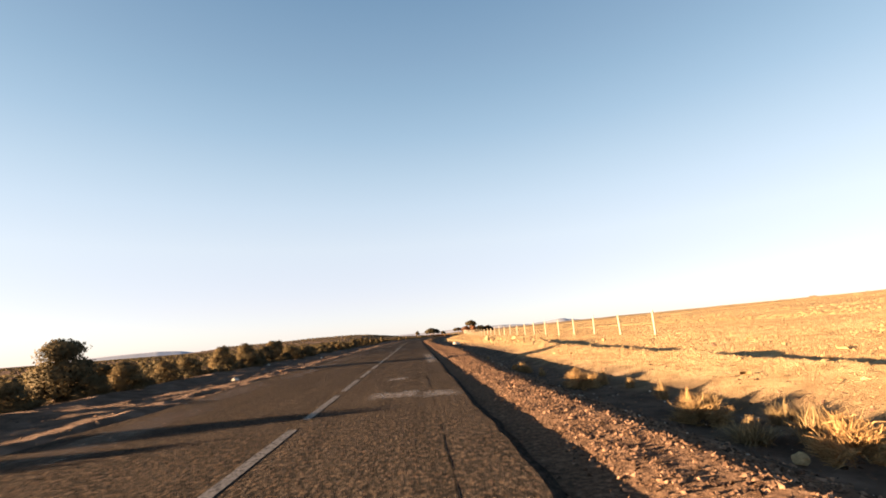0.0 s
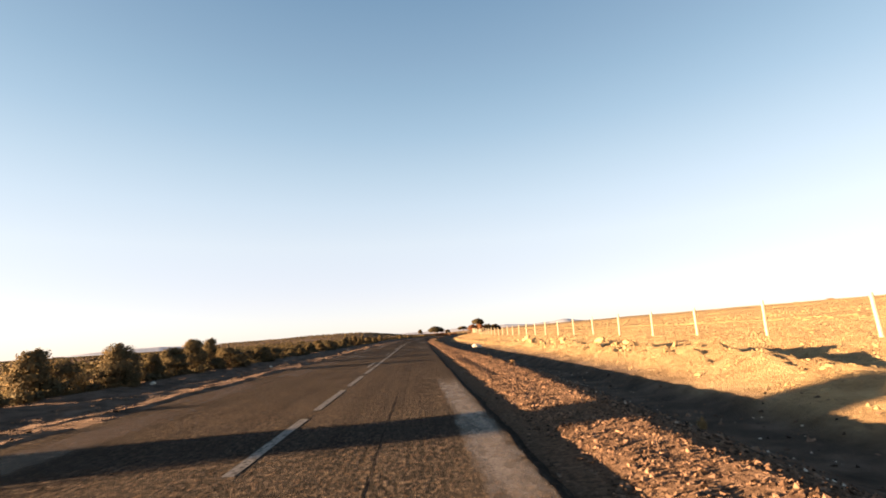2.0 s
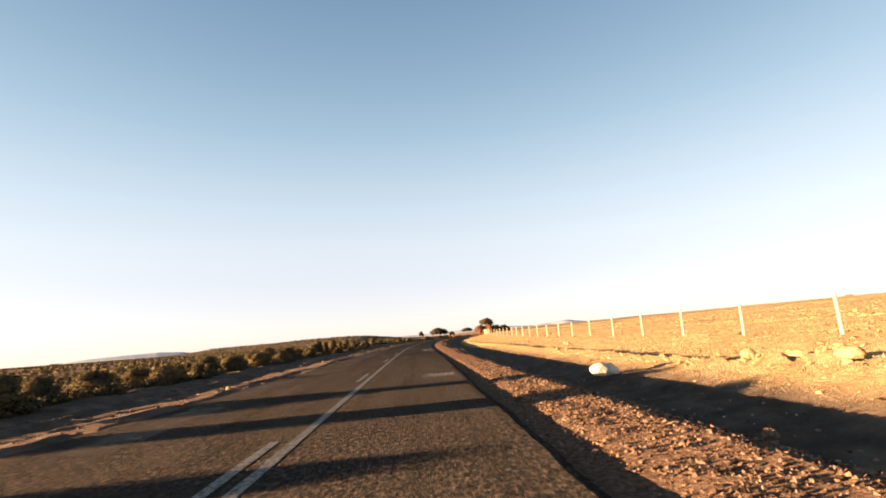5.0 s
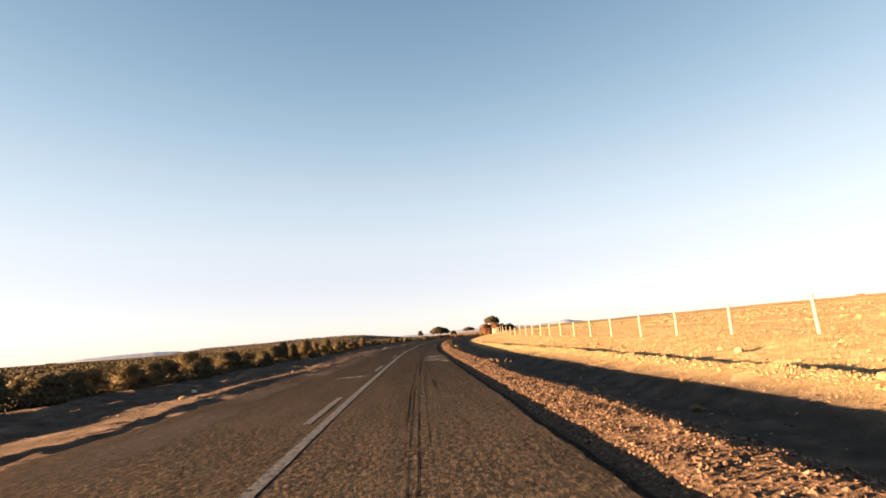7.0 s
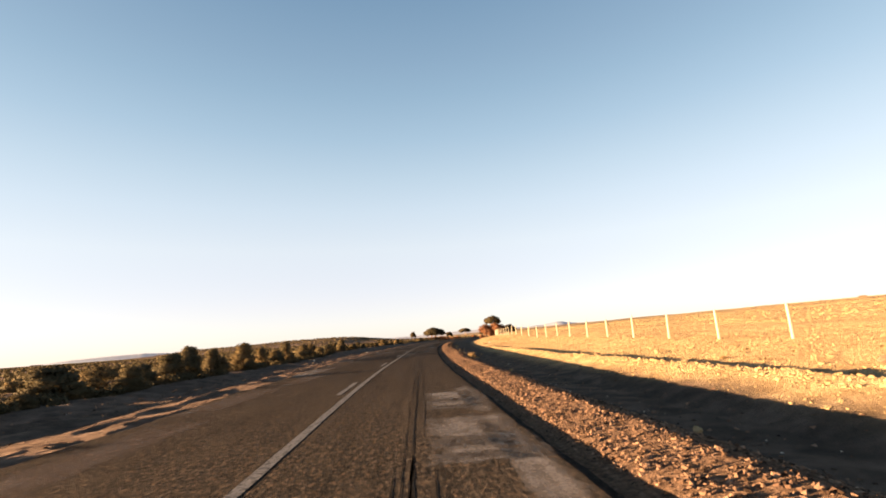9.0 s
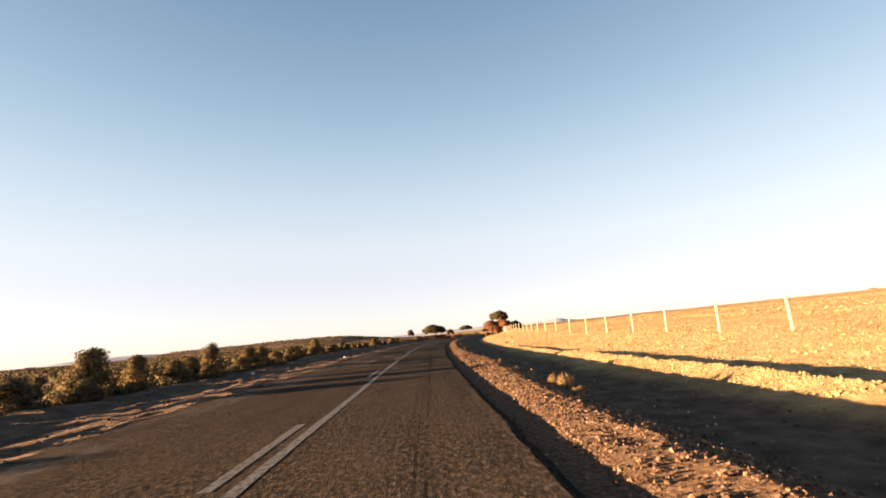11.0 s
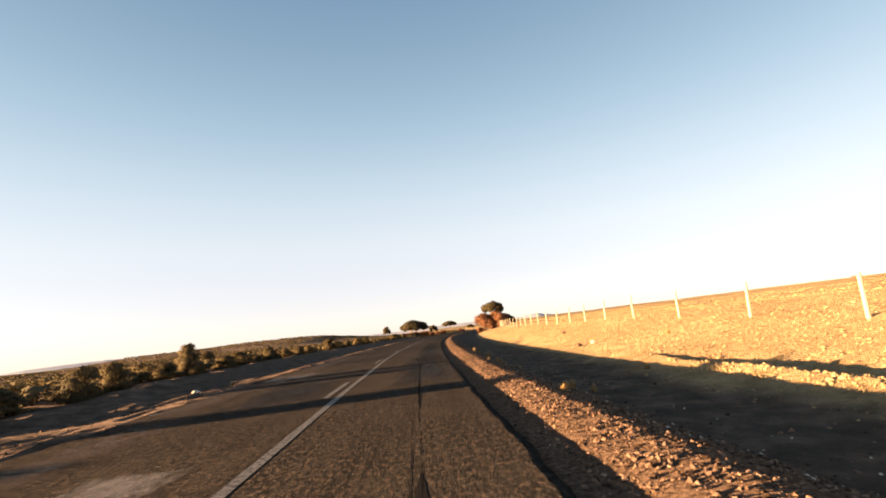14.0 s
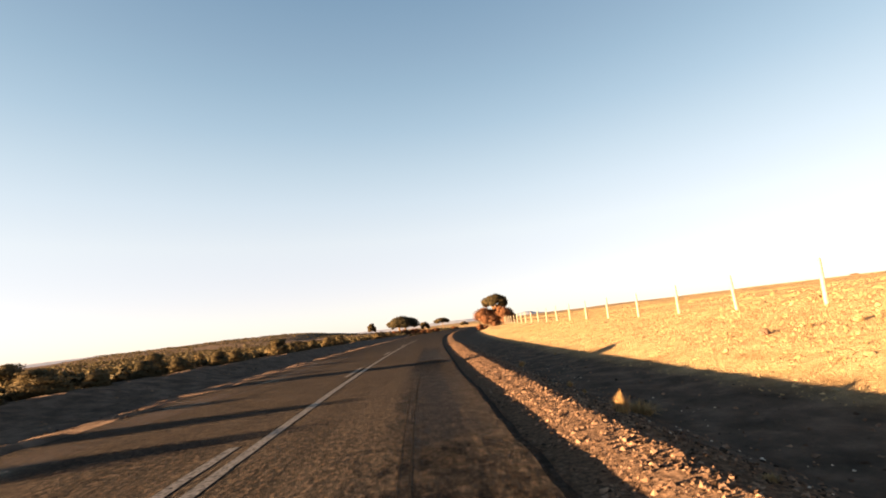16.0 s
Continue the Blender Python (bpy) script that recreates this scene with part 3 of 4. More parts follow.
def build_stones():
    x, y, u, rng = strew(205000, 3.5, 7.0, 0, 205, 3)
    out = np.interp(y, *SHOULDER)
    keep = rng.uniform(0, 1, len(x)) < step(3.6, 3.85, u + 0.2 * value_noise(x, y, 62)) * (1 - 0.95 * step(out - 0.2, out + 0.9, u))
    x, y = x[keep], y[keep]
    size = 0.014 + 0.028 * rng.uniform(0, 1, len(x)) ** 2.0
    tagged(stone_heap("gravel", x, y, size, STONE, 0.9, 0.4, seed=4, shape=(HALF_V, HALF_F)), "loose reddish-brown gravel on the road's shoulder", "gravel", kind="stuff")
    x, y, u, rng = strew(34000, 9.0, 13.2, -4, 220, 5)
    keep = rng.uniform(0, 1, len(x)) < 0.25 + 0.75 * (value_noise(x * 0.5, y * 0.5, 61) > -0.1)
    x, y = x[keep], y[keep]
    size = 0.012 + 0.042 * rng.uniform(0, 1, len(x)) ** 4
    tagged(stone_heap("clods", x, y, size, CLOD, 1.1, 0.35, 6, (HALF_V, HALF_F)), "dry clods of straw-coloured earth on the bank", "clods", kind="stuff")
    x, y, u, rng = strew(7000, 12.5, 30, -4, 230, 7)
    size = 0.02 + 0.05 * rng.uniform(0, 1, len(x)) ** 2
    tagged(stone_heap("field_stones", x, y, size, CLOD, 0.9, 0.35, 8, (HALF_V, HALF_F)), "scattered clods and stones in the stubble field", "stones", kind="stuff")
    x, y, u, rng = strew(26000, -12.5, -3.8, -4, 230, 9)
    keep = rng.uniform(0, 1, len(x)) < 0.45 + 0.7 * value_noise(u * 0.8, y * 0.25, 66)
    x, y = x[keep], y[keep]
    size = 0.018 + 0.06 * rng.uniform(0, 1, len(x)) ** 3
    tagged(stone_heap("verge_stones", x, y, size, STONE, 0.8, 0.3, 10, (HALF_V, HALF_F)), "scattered reddish stones on the verge", "stones", kind="stuff")

    x, y, u, rng = strew(30000, 9.8, 13.0, -2, 160, 17)
    heap = y < 66
    dense = np.where(heap, np.where(y > 34, 0.30 + 0.40 * value_noise(x * 0.5, y * 0.35, 63), 0.12), 0.9)
    keep = (np.abs(u - np.where(heap, 11.7, 10.65)) < np.where(heap, 1.2, 0.6)) & (rng.uniform(0, 1, len(x)) < dense)
    x, y = x[keep], y[keep]
    size = np.where((y > 34) & (y < 66), 0.022 + 0.10 * rng.uniform(0, 1, len(x)) ** 4, 0.016 + 0.042 * rng.uniform(0, 1, len(x)) ** 2.5)
    tagged(stone_heap("rubble", x, y, size, CLOD, 0.75, 0.38, 18), "pale rubble and clods along the crest of the bank", "rubble", kind="stuff")
    x, y, u, rng = strew(15000, 11.6, 19.0, 112, 225, 27)
    size = 0.025 + 0.06 * rng.uniform(0, 1, len(x)) ** 2
    tagged(stone_heap("bank_clods", x, y, size, CLOD, 0.8, 0.3, 28, (HALF_V, HALF_F)), "straw-coloured clods strewn over the sunlit bank", "clods", kind="stuff")
    x, y, u, rng = strew(9500, 9.4, 23.0, -4, 225, 37)
    keep = (u > np.interp(y, [0, 110, 150, 175], [12.6, 12.4, 11.0, 9.6])) & (rng.uniform(0, 1, len(x)) < 0.55 + 0.45 * value_noise(x * 0.35, y * 0.35, 65)) | (y < 34) & (u < 12.5) & (rng.uniform(0, 1, len(x)) < 0.5)
    x, y = x[keep], y[keep]
    size = 0.05 + 0.10 * rng.uniform(0, 1, len(x)) ** 2
    tagged(stone_heap("straw_clumps", x, y, size, CLOD, 0.5, 0.3, 38, (HALF_V, HALF_F)), "low clumps of cut straw and earth on the sunlit slope", "clumps", kind="stuff")
    x, y, u, rng = strew(9000, 5.4, 9.4, 0, 215, 12)
    size = 0.015 + 0.06 * rng.uniform(0, 1, len(x)) ** 4
    tagged(stone_heap("ditch_stones", x, y, size, STONE, 0.8, 0.3, 13, (HALF_V, HALF_F)), "brown stones scattered over the shaded ditch", "stones", kind="stuff")
    x, y, u, rng = strew(1700, 0, 1, 0, 215, 14)
    u = np.interp(y, *SHOULDER) + 0.2 + 2.6 * rng.uniform(0, 1, len(x)) ** 1.8
    size = 0.012 + 0.026 * rng.uniform(0, 1, len(x)) ** 2
    tagged(stone_heap("pale_pebbles", centre(y) + u, y, size, PALE_STONE, 0.8, 0.3, 15, (HALF_V, HALF_F)), "pale pebbles strewn below the shoulder", "pebbles", kind="stuff")
    x, y, u, rng = strew(5200, 0, 1, 0, 215, 19)
    u = right_edge(y) + 0.30 * rng.uniform(-0.1, 1, len(x)) ** 2 * (1 + value_noise(y * 0.6, y * 0, 64))
    size = 0.012 + 0.036 * rng.uniform(0, 1, len(x)) ** 3
    tagged(stone_heap("edge_crumbs", centre(y) + u, y, size, STONE, 0.7, 0.2, 20, (HALF_V, HALF_F)), "crumbled bits of asphalt along the road's edge", "crumbs", kind="stuff")


build_stones()


def rock_mesh(seed, size, flat, mat):
    bm = bmesh.new()
    bmesh.ops.create_icosphere(bm, subdivisions=3, radius=1)
    for v in bm.verts:
        d = 1 + 0.35 * noise.noise(v.co * 1.3 + Vector((seed * 7.1, 0, 0))) + 0.14 * noise.noise(v.co * 4 + Vector((0, seed * 3.3, 0))) + 0.06 * noise.noise(v.co * 9)
        v.co = Vector((v.co.x * size[0], v.co.y * size[1], max(v.co.z, -0.45) * size[0] * flat)) * d
    me = bpy.data.meshes.new("rock")
    bm.to_mesh(me)
    bm.free()
    me.materials.append(mat)
    return me


def put_rock(x, y, me, label, group="", turn=0.0):
    low = min(v.co.z for v in me.vertices)
    ob = new("rock", me)
    ob.matrix_world = pose(x, y, float(land(x, y)) - low * 0.75, 0, 0, turn)
    return tagged(ob, label, "rock", group)


put_rock(7.85, 67.0, rock_mesh(3, (0.46, 0.26), 0.62, PALE_STONE), "pale whitish boulder lying at the ditch's edge", turn=15)
PALE_ROCK = rock_mesh(31, (0.20, 0.16), 0.8, PALE_STONE)
for y, u, k in ((27.1, -8.3, 1.0), (47.5, -12.6, 0.7), (58.6, -9.6, 0.6), (96.0, -9.0, 0.6), (168.6, -8.0, 0.9), (152.8, -11.8, 0.7)):
    put_rock(float(centre(y)) + u, y, PALE_ROCK, "small pale stone lying on the bare verge", "pale stones of the verge", 40 * u).scale = [k, k, k]
put_rock(14.85, 170.9, PALE_ROCK, "small pale stone on the sunlit bank", "", 30).scale = [0.7, 0.7, 0.7]
BANK_ROCKS = [rock_mesh(s, (0.30, 0.22), 0.75, CLOD) for s in range(21, 25)]
rng = random.Random(55)
for i, (y, u, k) in enumerate(((39.2, 12.6, 0.9), (39.6, 13.3, 0.8), (38.2, 12.95, 0.85), (37.0, 13.4, 0.7), (35.4, 13.0, 0.9), (34.6, 13.5, 0.7), (42.2, 11.9, 0.7), (44.9, 11.7, 0.9), (50.3, 11.4, 0.8), (52.0, 11.9, 0.7), (56.8, 10.9, 0.9),
                                (57.6, 11.6, 0.8), (59.9, 11.4, 1.1), (61.8, 11.5, 0.9), (62.6, 12.0, 1.0), (64.2, 12.1, 1.2), (65.4, 11.7, 0.8), (60.8, 12.1, 0.8))):
    ob = put_rock(float(centre(y)) + u, y, BANK_ROCKS[i % 4], "pale sunlit lump of earth on the bank", "lumps of earth on the bank", rng.uniform(0, 360))
    ob.scale = [k, k, k]
ROCKS = [rock_mesh(s, (0.22, 0.18), 0.8, CLOD if s % 2 else STONE) for s in range(11, 17)]
rng = random.Random(5)
for i in range(34):
    y = rng.uniform(-2, 190)
    u = rng.choice((10.8, 11.6, 12.2, 6.4, -5.0, 14.5, 15.5)) + rng.uniform(-0.5, 0.5)
    ob = put_rock(float(centre(y)) + u, y, ROCKS[i % 6], "rough brown stone lying on the verge", "stones along the verge", rng.uniform(0, 360))
    ob.scale = [rng.uniform(0.25, 0.45) if u < 8 else rng.uniform(0.4, 0.8)] * 3


# ---- fence posts ----
def post_mesh(seed):
    """A slightly crooked round post with a chamfered top."""
    bm = bmesh.new()
    rings, n = [], 10
    for h, r in ((-0.35, 0.075), (0.0, 0.075), (0.55, 0.07), (1.1, 0.068), (1.58, 0.066), (1.66, 0.054)):
        off = 0.012 * noise.noise((h * 2, seed, 0))
        rings.append([bm.verts.new((off + r * math.cos(6.2832 * i / n), r * math.sin(6.2832 * i / n), h)) for i in range(n)])
    for a, b in zip(rings, rings[1:]):
        for i in range(n):
            bm.faces.new((a[i], a[(i + 1) % n], b[(i + 1) % n], b[i]))
    bm.faces.new(rings[-1])
    bm.faces.new(rings[0][::-1])
    me = bpy.data.meshes.new("post")
    bm.to_mesh(me)
    bm.free()
    me.materials.append(POST)
    return me


def fence_u(y):
    return float(np.interp(y, [0, 60, 92, 115, 150, 185, 240], [18.4, 18.5, 18.6, 18.7, 17.9, 16.6, 16.3]))


POSTS = [post_mesh(s * 3.7) for s in range(4)]
rng = random.Random(8)
FENCE_AT = [30.56, 36.1, 41.6, 47.2, 52.5, 58.0, 63.8, 69.4, 75.1, 80.7, 86.15, 91.5, 97.1, 102.6, 107.8, 113.6, 118.75, 123.9, 129.0, 134.0, 139.1, 144.7, 149.8, 155.0, 160.3, 165.8, 171.5, 177.1, 182.1, 186.8, 191.7, 196.8, 202.2]
for i in range(60):
    y = FENCE_AT[i] if i < len(FENCE_AT) else 202.2 + 5.3 * (i - 32) + rng.uniform(-0.1, 0.1)
    x = float(centre(y)) + fence_u(y)
    ob = new("fence_post", POSTS[i % 4])
    ob.matrix_world = pose(x, y, float(land(x, y)), rng.uniform(-1.5, 1.5), rng.uniform(-2.5, 2.0), rng.uniform(0, 360)) @ Matrix.Diagonal((1, 1, rng.uniform(0.94, 1.04), 1))
    tagged(ob, "pale weathered fence post standing in stubble", "fence post", "posts of the field fence")


# ---- shrubs and trees ----
def leaf_cloud(rng, centres, radii, count, size, up=0.0, core=None):
    """Small three-cornered leaf sprays round clump centres; returns corners."""
    k = rng.integers(0, len(centres), count)
    d = rng.normal(size=(count, 3))
    d /= np.linalg.norm(d, axis=1)[:, None]
    r = rng.uniform(0.3, 1.0, count) ** 0.6 * rng.uniform(0.85, 1.2, count)
    p = centres[k] + d * r[:, None] * radii[k]
    n = d + rng.normal(size=(count, 3)) * 0.5
    n[:, 2] += up
    n /= np.linalg.norm(n, axis=1)[:, None]
    a = np.cross(n, rng.normal(size=(count, 3)))
    a /= np.linalg.norm(a, axis=1)[:, None] + 1e-9
    b = np.cross(n, a)
    s = size * rng.uniform(0.6, 1.3, count)[:, None]
    a, b = a * s, b * s * rng.uniform(0.35, 0.7, count)[:, None]
    whole = p - (np.asarray(core) if core is not None else centres[k])
    whole /= np.linalg.norm(whole, axis=1)[:, None] + 1e-9
    soft = 0.8 * whole + 0.5 * d + rng.normal(size=(count, 3)) * 0.16
    soft /= np.linalg.norm(soft, axis=1)[:, None]
    return np.stack([p - a, p + a * 0.8 - b * 0.5, p + a * 0.3 + b * 1.6, soft], 1)


def crown_mesh(name, sprays, mat):
    """Leaf sprays whose shading follows the clump that they grow on."""
    n = len(sprays)
    me = fast_mesh(name, sprays[:, :3].reshape(-1, 3), np.arange(n * 3).reshape(n, 3), mat, True)
    me.normals_split_custom_set_from_vertices(np.repeat(sprays[:, 3], 3, 0))
    return me


def limb(bm, points, radii, n=6):
    rings = []
    for i, (p, r) in enumerate(zip(points, radii)):
        d = (Vector(points[min(i + 1, len(points) - 1)]) - Vector(points[max(i - 1, 0)])).normalized()
        q = d.to_track_quat("Z", "Y")
        rings.append([bm.verts.new(Vector(p) + q @ Vector((r * math.cos(6.2832 * k / n), r * math.sin(6.2832 * k / n), 0))) for k in range(n)])
    for a, b in zip(rings, rings[1:]):
        for k in range(n):
            bm.faces.new((a[k], a[(k + 1) % n], b[(k + 1) % n], b[k]))
    bm.faces.new(rings[0][::-1])
    bm.faces.new(rings[-1])


def wood_mesh(name, limbs):
    bm = bmesh.new()
    for pts, radii in limbs:
        limb(bm, pts, radii)
    me = bpy.data.meshes.new(name)
    bm.to_mesh(me)
    bm.free()
    me.materials.append(BARK)
    return me


def make_shrub(seed, height, width, leaves, leaf, cone=0.3):
    """An evergreen shrub that branches from the ground, its crown in uneven clumps."""
    rng = np.random.default_rng(seed)
    n = 34
    t = rng.uniform(0.05, 0.90, n)
    a = rng.uniform(0, 6.28, n)
    reach = width / 2 * (1 - cone * t) * np.sqrt(np.clip(1 - ((t - 0.28) / 0.76) ** 2, 0.05, 1)) * rng.uniform(0.45, 0.9, n)
    cs = np.stack([reach * np.cos(a), reach * np.sin(a), t * height], -1)
    rad = np.stack([width * rng.uniform(0.14, 0.22, n)] * 2 + [height * rng.uniform(0.10, 0.16, n)], -1)
    ring = np.arange(11) * 0.571 + rng.uniform(-0.2, 0.2, 11)
    out = width / 2 * rng.uniform(0.5, 0.85, 11)
    cs = np.vstack([cs, np.stack([out * np.cos(ring), out * np.sin(ring), height * rng.uniform(0.02, 0.2, 11)], -1)])
    rad = np.vstack([rad, np.stack([width * rng.uniform(0.13, 0.18, 11)] * 2 + [height * rng.uniform(0.10, 0.16, 11)], -1)])
    cs = np.vstack([cs, [[0, 0, height * 0.30]], [[0, 0, height * 0.65]], [[width * 0.1 * rng.uniform(-1, 1), 0, height * 0.93]]])
    rad = np.vstack([rad, [[width * 0.34, width * 0.34, height * 0.28]], [[width * 0.22, width * 0.22, height * 0.24]], [[width * 0.08, width * 0.08, height * 0.08]]])
    root = new("shrub")
    limbs = [([(0, 0, -0.15), (0, 0, height * 0.3), (0.05, 0, height * 0.8)], [0.09, 0.07, 0.02])]
    for i in range(6):
        c = cs[i]
        limbs.append(([(0, 0, 0.05), tuple(c * np.array([0.5, 0.5, 0.4])), tuple(c)], [0.05, 0.035, 0.012]))
    part("trunk", wood_mesh("trunk", limbs), root, "brown branching stem")
    part("crown", crown_mesh("crown", leaf_cloud(rng, cs, rad, leaves, leaf, 0.2, (0, 0, height * 0.35)), SHRUB_LEAF), root)
    return root


SHAPES = ((1, 2.2, 0.55), (2, 2.6, 0.45), (3, 1.7, 0.72), (4, 2.3, 0.6), (5, 3.0, 0.40), (6, 1.9, 0.66))
SHRUB_KINDS = [make_shrub(k, 2.0, w, 15000, 0.055, c) for k, w, c in SHAPES] + [make_shrub(k + 10, 2.0, w, 2000, 0.125, c) for k, w, c in SHAPES]
SHRUB_WIDTH = (2.2, 2.6, 1.7, 2.3, 3.0, 1.9) * 2
TALL = "dark olive evergreen shrub, tall and bushy, in dry scrub"
LOW = "olive-green evergreen shrub with warm-lit leaves, in dry scrub"
used = set()


def put_shrub(x, y, h, w, kind, turn):
    src = SHRUB_KINDS[kind]
    m = pose(x, y, float(land(x, y)) - 0.04, 0, 0, turn) @ Matrix.Diagonal((w / SHRUB_WIDTH[kind], w / SHRUB_WIDTH[kind], h / 2.0, 1))
    if kind in used:
        ob = copy_thing(src, m)
        ob.matrix_world = m
    else:
        used.add(kind)
        ob = src
        ob.matrix_world = m
    return tagged(ob, TALL if h > 2.3 else LOW, "shrub", "shrubs of the scrub beside the road")


# place, height and width of the shrubs that stand out: y, u, height, width
NEAR_A = [(5.6, -15.6, 2.1, 2.4), (24.2, -15.7, 3.1, 3.4), (27.5, -14.6, 1.45, 2.4), (29.7, -17.4, 1.7, 2.4), (32.5, -14.8, 1.4, 2.2), (36.6, -15.3, 1.5, 2.3), (42.5, -15.1, 2.3, 2.4), (44.3, -15.3, 1.5, 2.2), (46.5, -16.6, 1.7, 2.4),
          (48.8, -15.2, 2.55, 2.7), (51.4, -14.8, 1.7, 1.8), (54.3, -15.0, 2.0, 2.5), (58.0, -15.3, 2.65, 2.5), (62.2, -15.8, 2.75, 2.1), (66.0, -15.0, 1.4, 2.2), (69.4, -15.1, 1.4, 2.4)]
NEAR_B = [(73.4, -14.6, 1.35, 2.2), (77.2, -14.9, 1.4, 2.4), (80.7, -16.4, 1.2, 2.4), (96.3, -15.0, 1.5, 2.4), (100.0, -16.6, 1.5, 2.6), (103.0, -14.8, 1.5, 2.4), (107.5, -16.4, 1.6, 3.0), (110.6, -18.4, 1.7, 3.0), (113.4, -17.4, 2.15, 3.1), (111.8, -15.3, 0.8, 1.5), (119.4, -16.8, 1.85, 3.2), (122.3, -16.3, 1.7, 2.9), (121.7, -14.2, 1.4, 1.9),
          (116.4, -19.8, 1.7, 3.0), (116.0, -15.4, 0.7, 1.4), (125.3, -19.7, 1.5, 2.8), (127.6, -15.1, 2.0, 2.8), (125.2, -15.6, 1.5, 2.2), (130.3, -15.2, 2.45, 2.4), (133.1, -14.8, 2.2, 1.8), (140.4, -15.3, 2.6, 2.6), (136.5, -15.8, 1.5, 2.6)]
NEAR_C = [(143.1, -14.6, 2.05, 1.8), (146.8, -14.4, 1.5, 2.2), (151.2, -15.7, 1.75, 2.5), (154.5, -15.8, 2.8, 2.2), (158.4, -15.0, 1.3, 2.0), (161.6, -15.7, 2.25, 2.6), (163.4, -15.2, 2.25, 2.2), (167.9, -15.4, 1.3, 2.4),
          (172.4, -15.2, 1.7, 2.0), (175.2, -15.4, 1.65, 1.8), (183.3, -15.4, 2.3, 2.1), (179.5, -15.8, 1.1, 2.0), (187.5, -14.6, 1.1, 2.2), (191.0, -14.9, 1.2, 2.6), (195.9, -20.1, 1.7, 2.6), (202.7, -16.7, 1.5, 2.2)]
rng = random.Random(21)
placed = []
for y, u, h, w in NEAR_A + NEAR_B + NEAR_C:
    placed.append((y, u))
    put_shrub(float(centre(y)) + u, y, h, w, rng.randrange(6), rng.uniform(0, 360))
# the dense front row of the scrub
y = -6.0
while y < 212:
    y += rng.choice((0.9, 1.3, 1.7, 2.9)) + rng.uniform(-0.3, 0.5)
    u = -15.2 + rng.uniform(-1.5, 1.4)
    if all((y - a) ** 2 + (u - b) ** 2 > 2.4 for a, b in placed):
        placed.append((y, u))
        h = rng.triangular(0.7, 1.75, 1.3) if y < 158 else rng.uniform(0.65, 1.15)
        put_shrub(float(centre(y)) + u, y, h, h * rng.uniform(1.3, 2.1), rng.randrange(6), rng.uniform(0, 360))
tries = 0
while len(placed) < 298 and tries < 9000:
    tries += 1
    y = rng.uniform(-25, 150) if rng.random() < 0.42 else rng.uniform(140, 330)
    u = -14.2 - 48 * rng.random() ** 1.9
    if all((y - a) ** 2 + (u - b) ** 2 > 3.0 for a, b in placed):
        placed.append((y, u))
        h = rng.uniform(0.7, 1.2) if u < -19 or 68 < y < 128 else rng.uniform(1.0, 1.7)
        put_shrub(float(centre(y)) + u, y, h, h * rng.uniform(1.1, 1.7), 6 + rng.randrange(6), rng.uniform(0, 360))


def build_far_scrub():
    """The scrub that stretches on to the plateau: small leafy mounds, too many to count."""
    rng = np.random.default_rng(31)
    quads = []
    for i in range(7700):
        y = 60 + 400 * rng.uniform() ** 1.1 if i < 6600 else rng.uniform(-40, 75)
        u = -(17 if y > 150 else 30) - 420 * rng.uniform() ** (2.3 if y > 150 else 1.7) if y < 300 else -8 - 430 * rng.uniform() ** 1.3
        x = float(centre(y)) + u
        h = rng.uniform(0.45, 1.0)
        w = h * rng.uniform(1.2, 2.2)
        base = np.array([x, y, float(land(x, y))])
        c = base + np.array([[0, 0, h * 0.5], [w * 0.25, 0, h * 0.4], [-w * 0.25, w * 0.1, h * 0.45]])
        quads.append(leaf_cloud(rng, c, np.array([[w * 0.4, w * 0.4, h * 0.5]] * 3), 40, 0.26 * h + 0.07, 0.2, base + np.array([0, 0, h * 0.3])))
    for i in range(960):
        y = rng.uniform(-30, 150) if i < 240 else rng.uniform(140, 335) if i < 620 else rng.uniform(-5, 160)
        u = -17.5 - 46 * rng.uniform() ** 1.5 if i < 620 else rng.uniform(-17.2, -13.5)
        x = float(centre(y)) + u
        h = rng.uniform(0.6, 1.15) if i < 620 else rng.uniform(0.35, 0.75)
        w = h * rng.uniform(1.3, 2.2)
        base = np.array([x, y, float(land(x, y))])
        c = base + np.array([[0, 0, h * 0.5], [w * 0.25, 0.1, h * 0.38], [-w * 0.22, w * 0.12, h * 0.42], [0, -w * 0.25, h * 0.3]])
        quads.append(leaf_cloud(rng, c, np.array([[w * 0.34, w * 0.34, h * 0.48]] * 4), 230, 0.075, 0.2, base + np.array([0, 0, h * 0.3])))
    for i in range(5200):
        y = rng.uniform(380, 820)
        x = rng.uniform(-330, 20) if y > 520 else float(centre(y)) - 10 - 330 * rng.uniform() ** 1.2
        if rough_noise(np.array(x * 0.03), np.array(y * 0.012), 3, 41) < -0.05:
            continue
        h = rng.uniform(0.4, 1.1)
        w = h * rng.uniform(1.8, 4.0)
        base = np.array([x, y, float(land(x, y))])
        c = base + np.array([[0, 0, h * 0.45], [w * 0.3, 0, h * 0.35]])
        quads.append(leaf_cloud(rng, c, np.array([[w * 0.4, w * 0.4, h * 0.5]] * 2), 22, 0.26 * h + 0.12, 0.2, base + np.array([0, 0, h * 0.3])))
    ob = new("far_scrub", crown_mesh("far_scrub", np.concatenate(quads), SHRUB_LEAF))
    tagged(ob, "dense olive-green scrub stretching to a low plateau", "scrub", kind="stuff")


build_far_scrub()


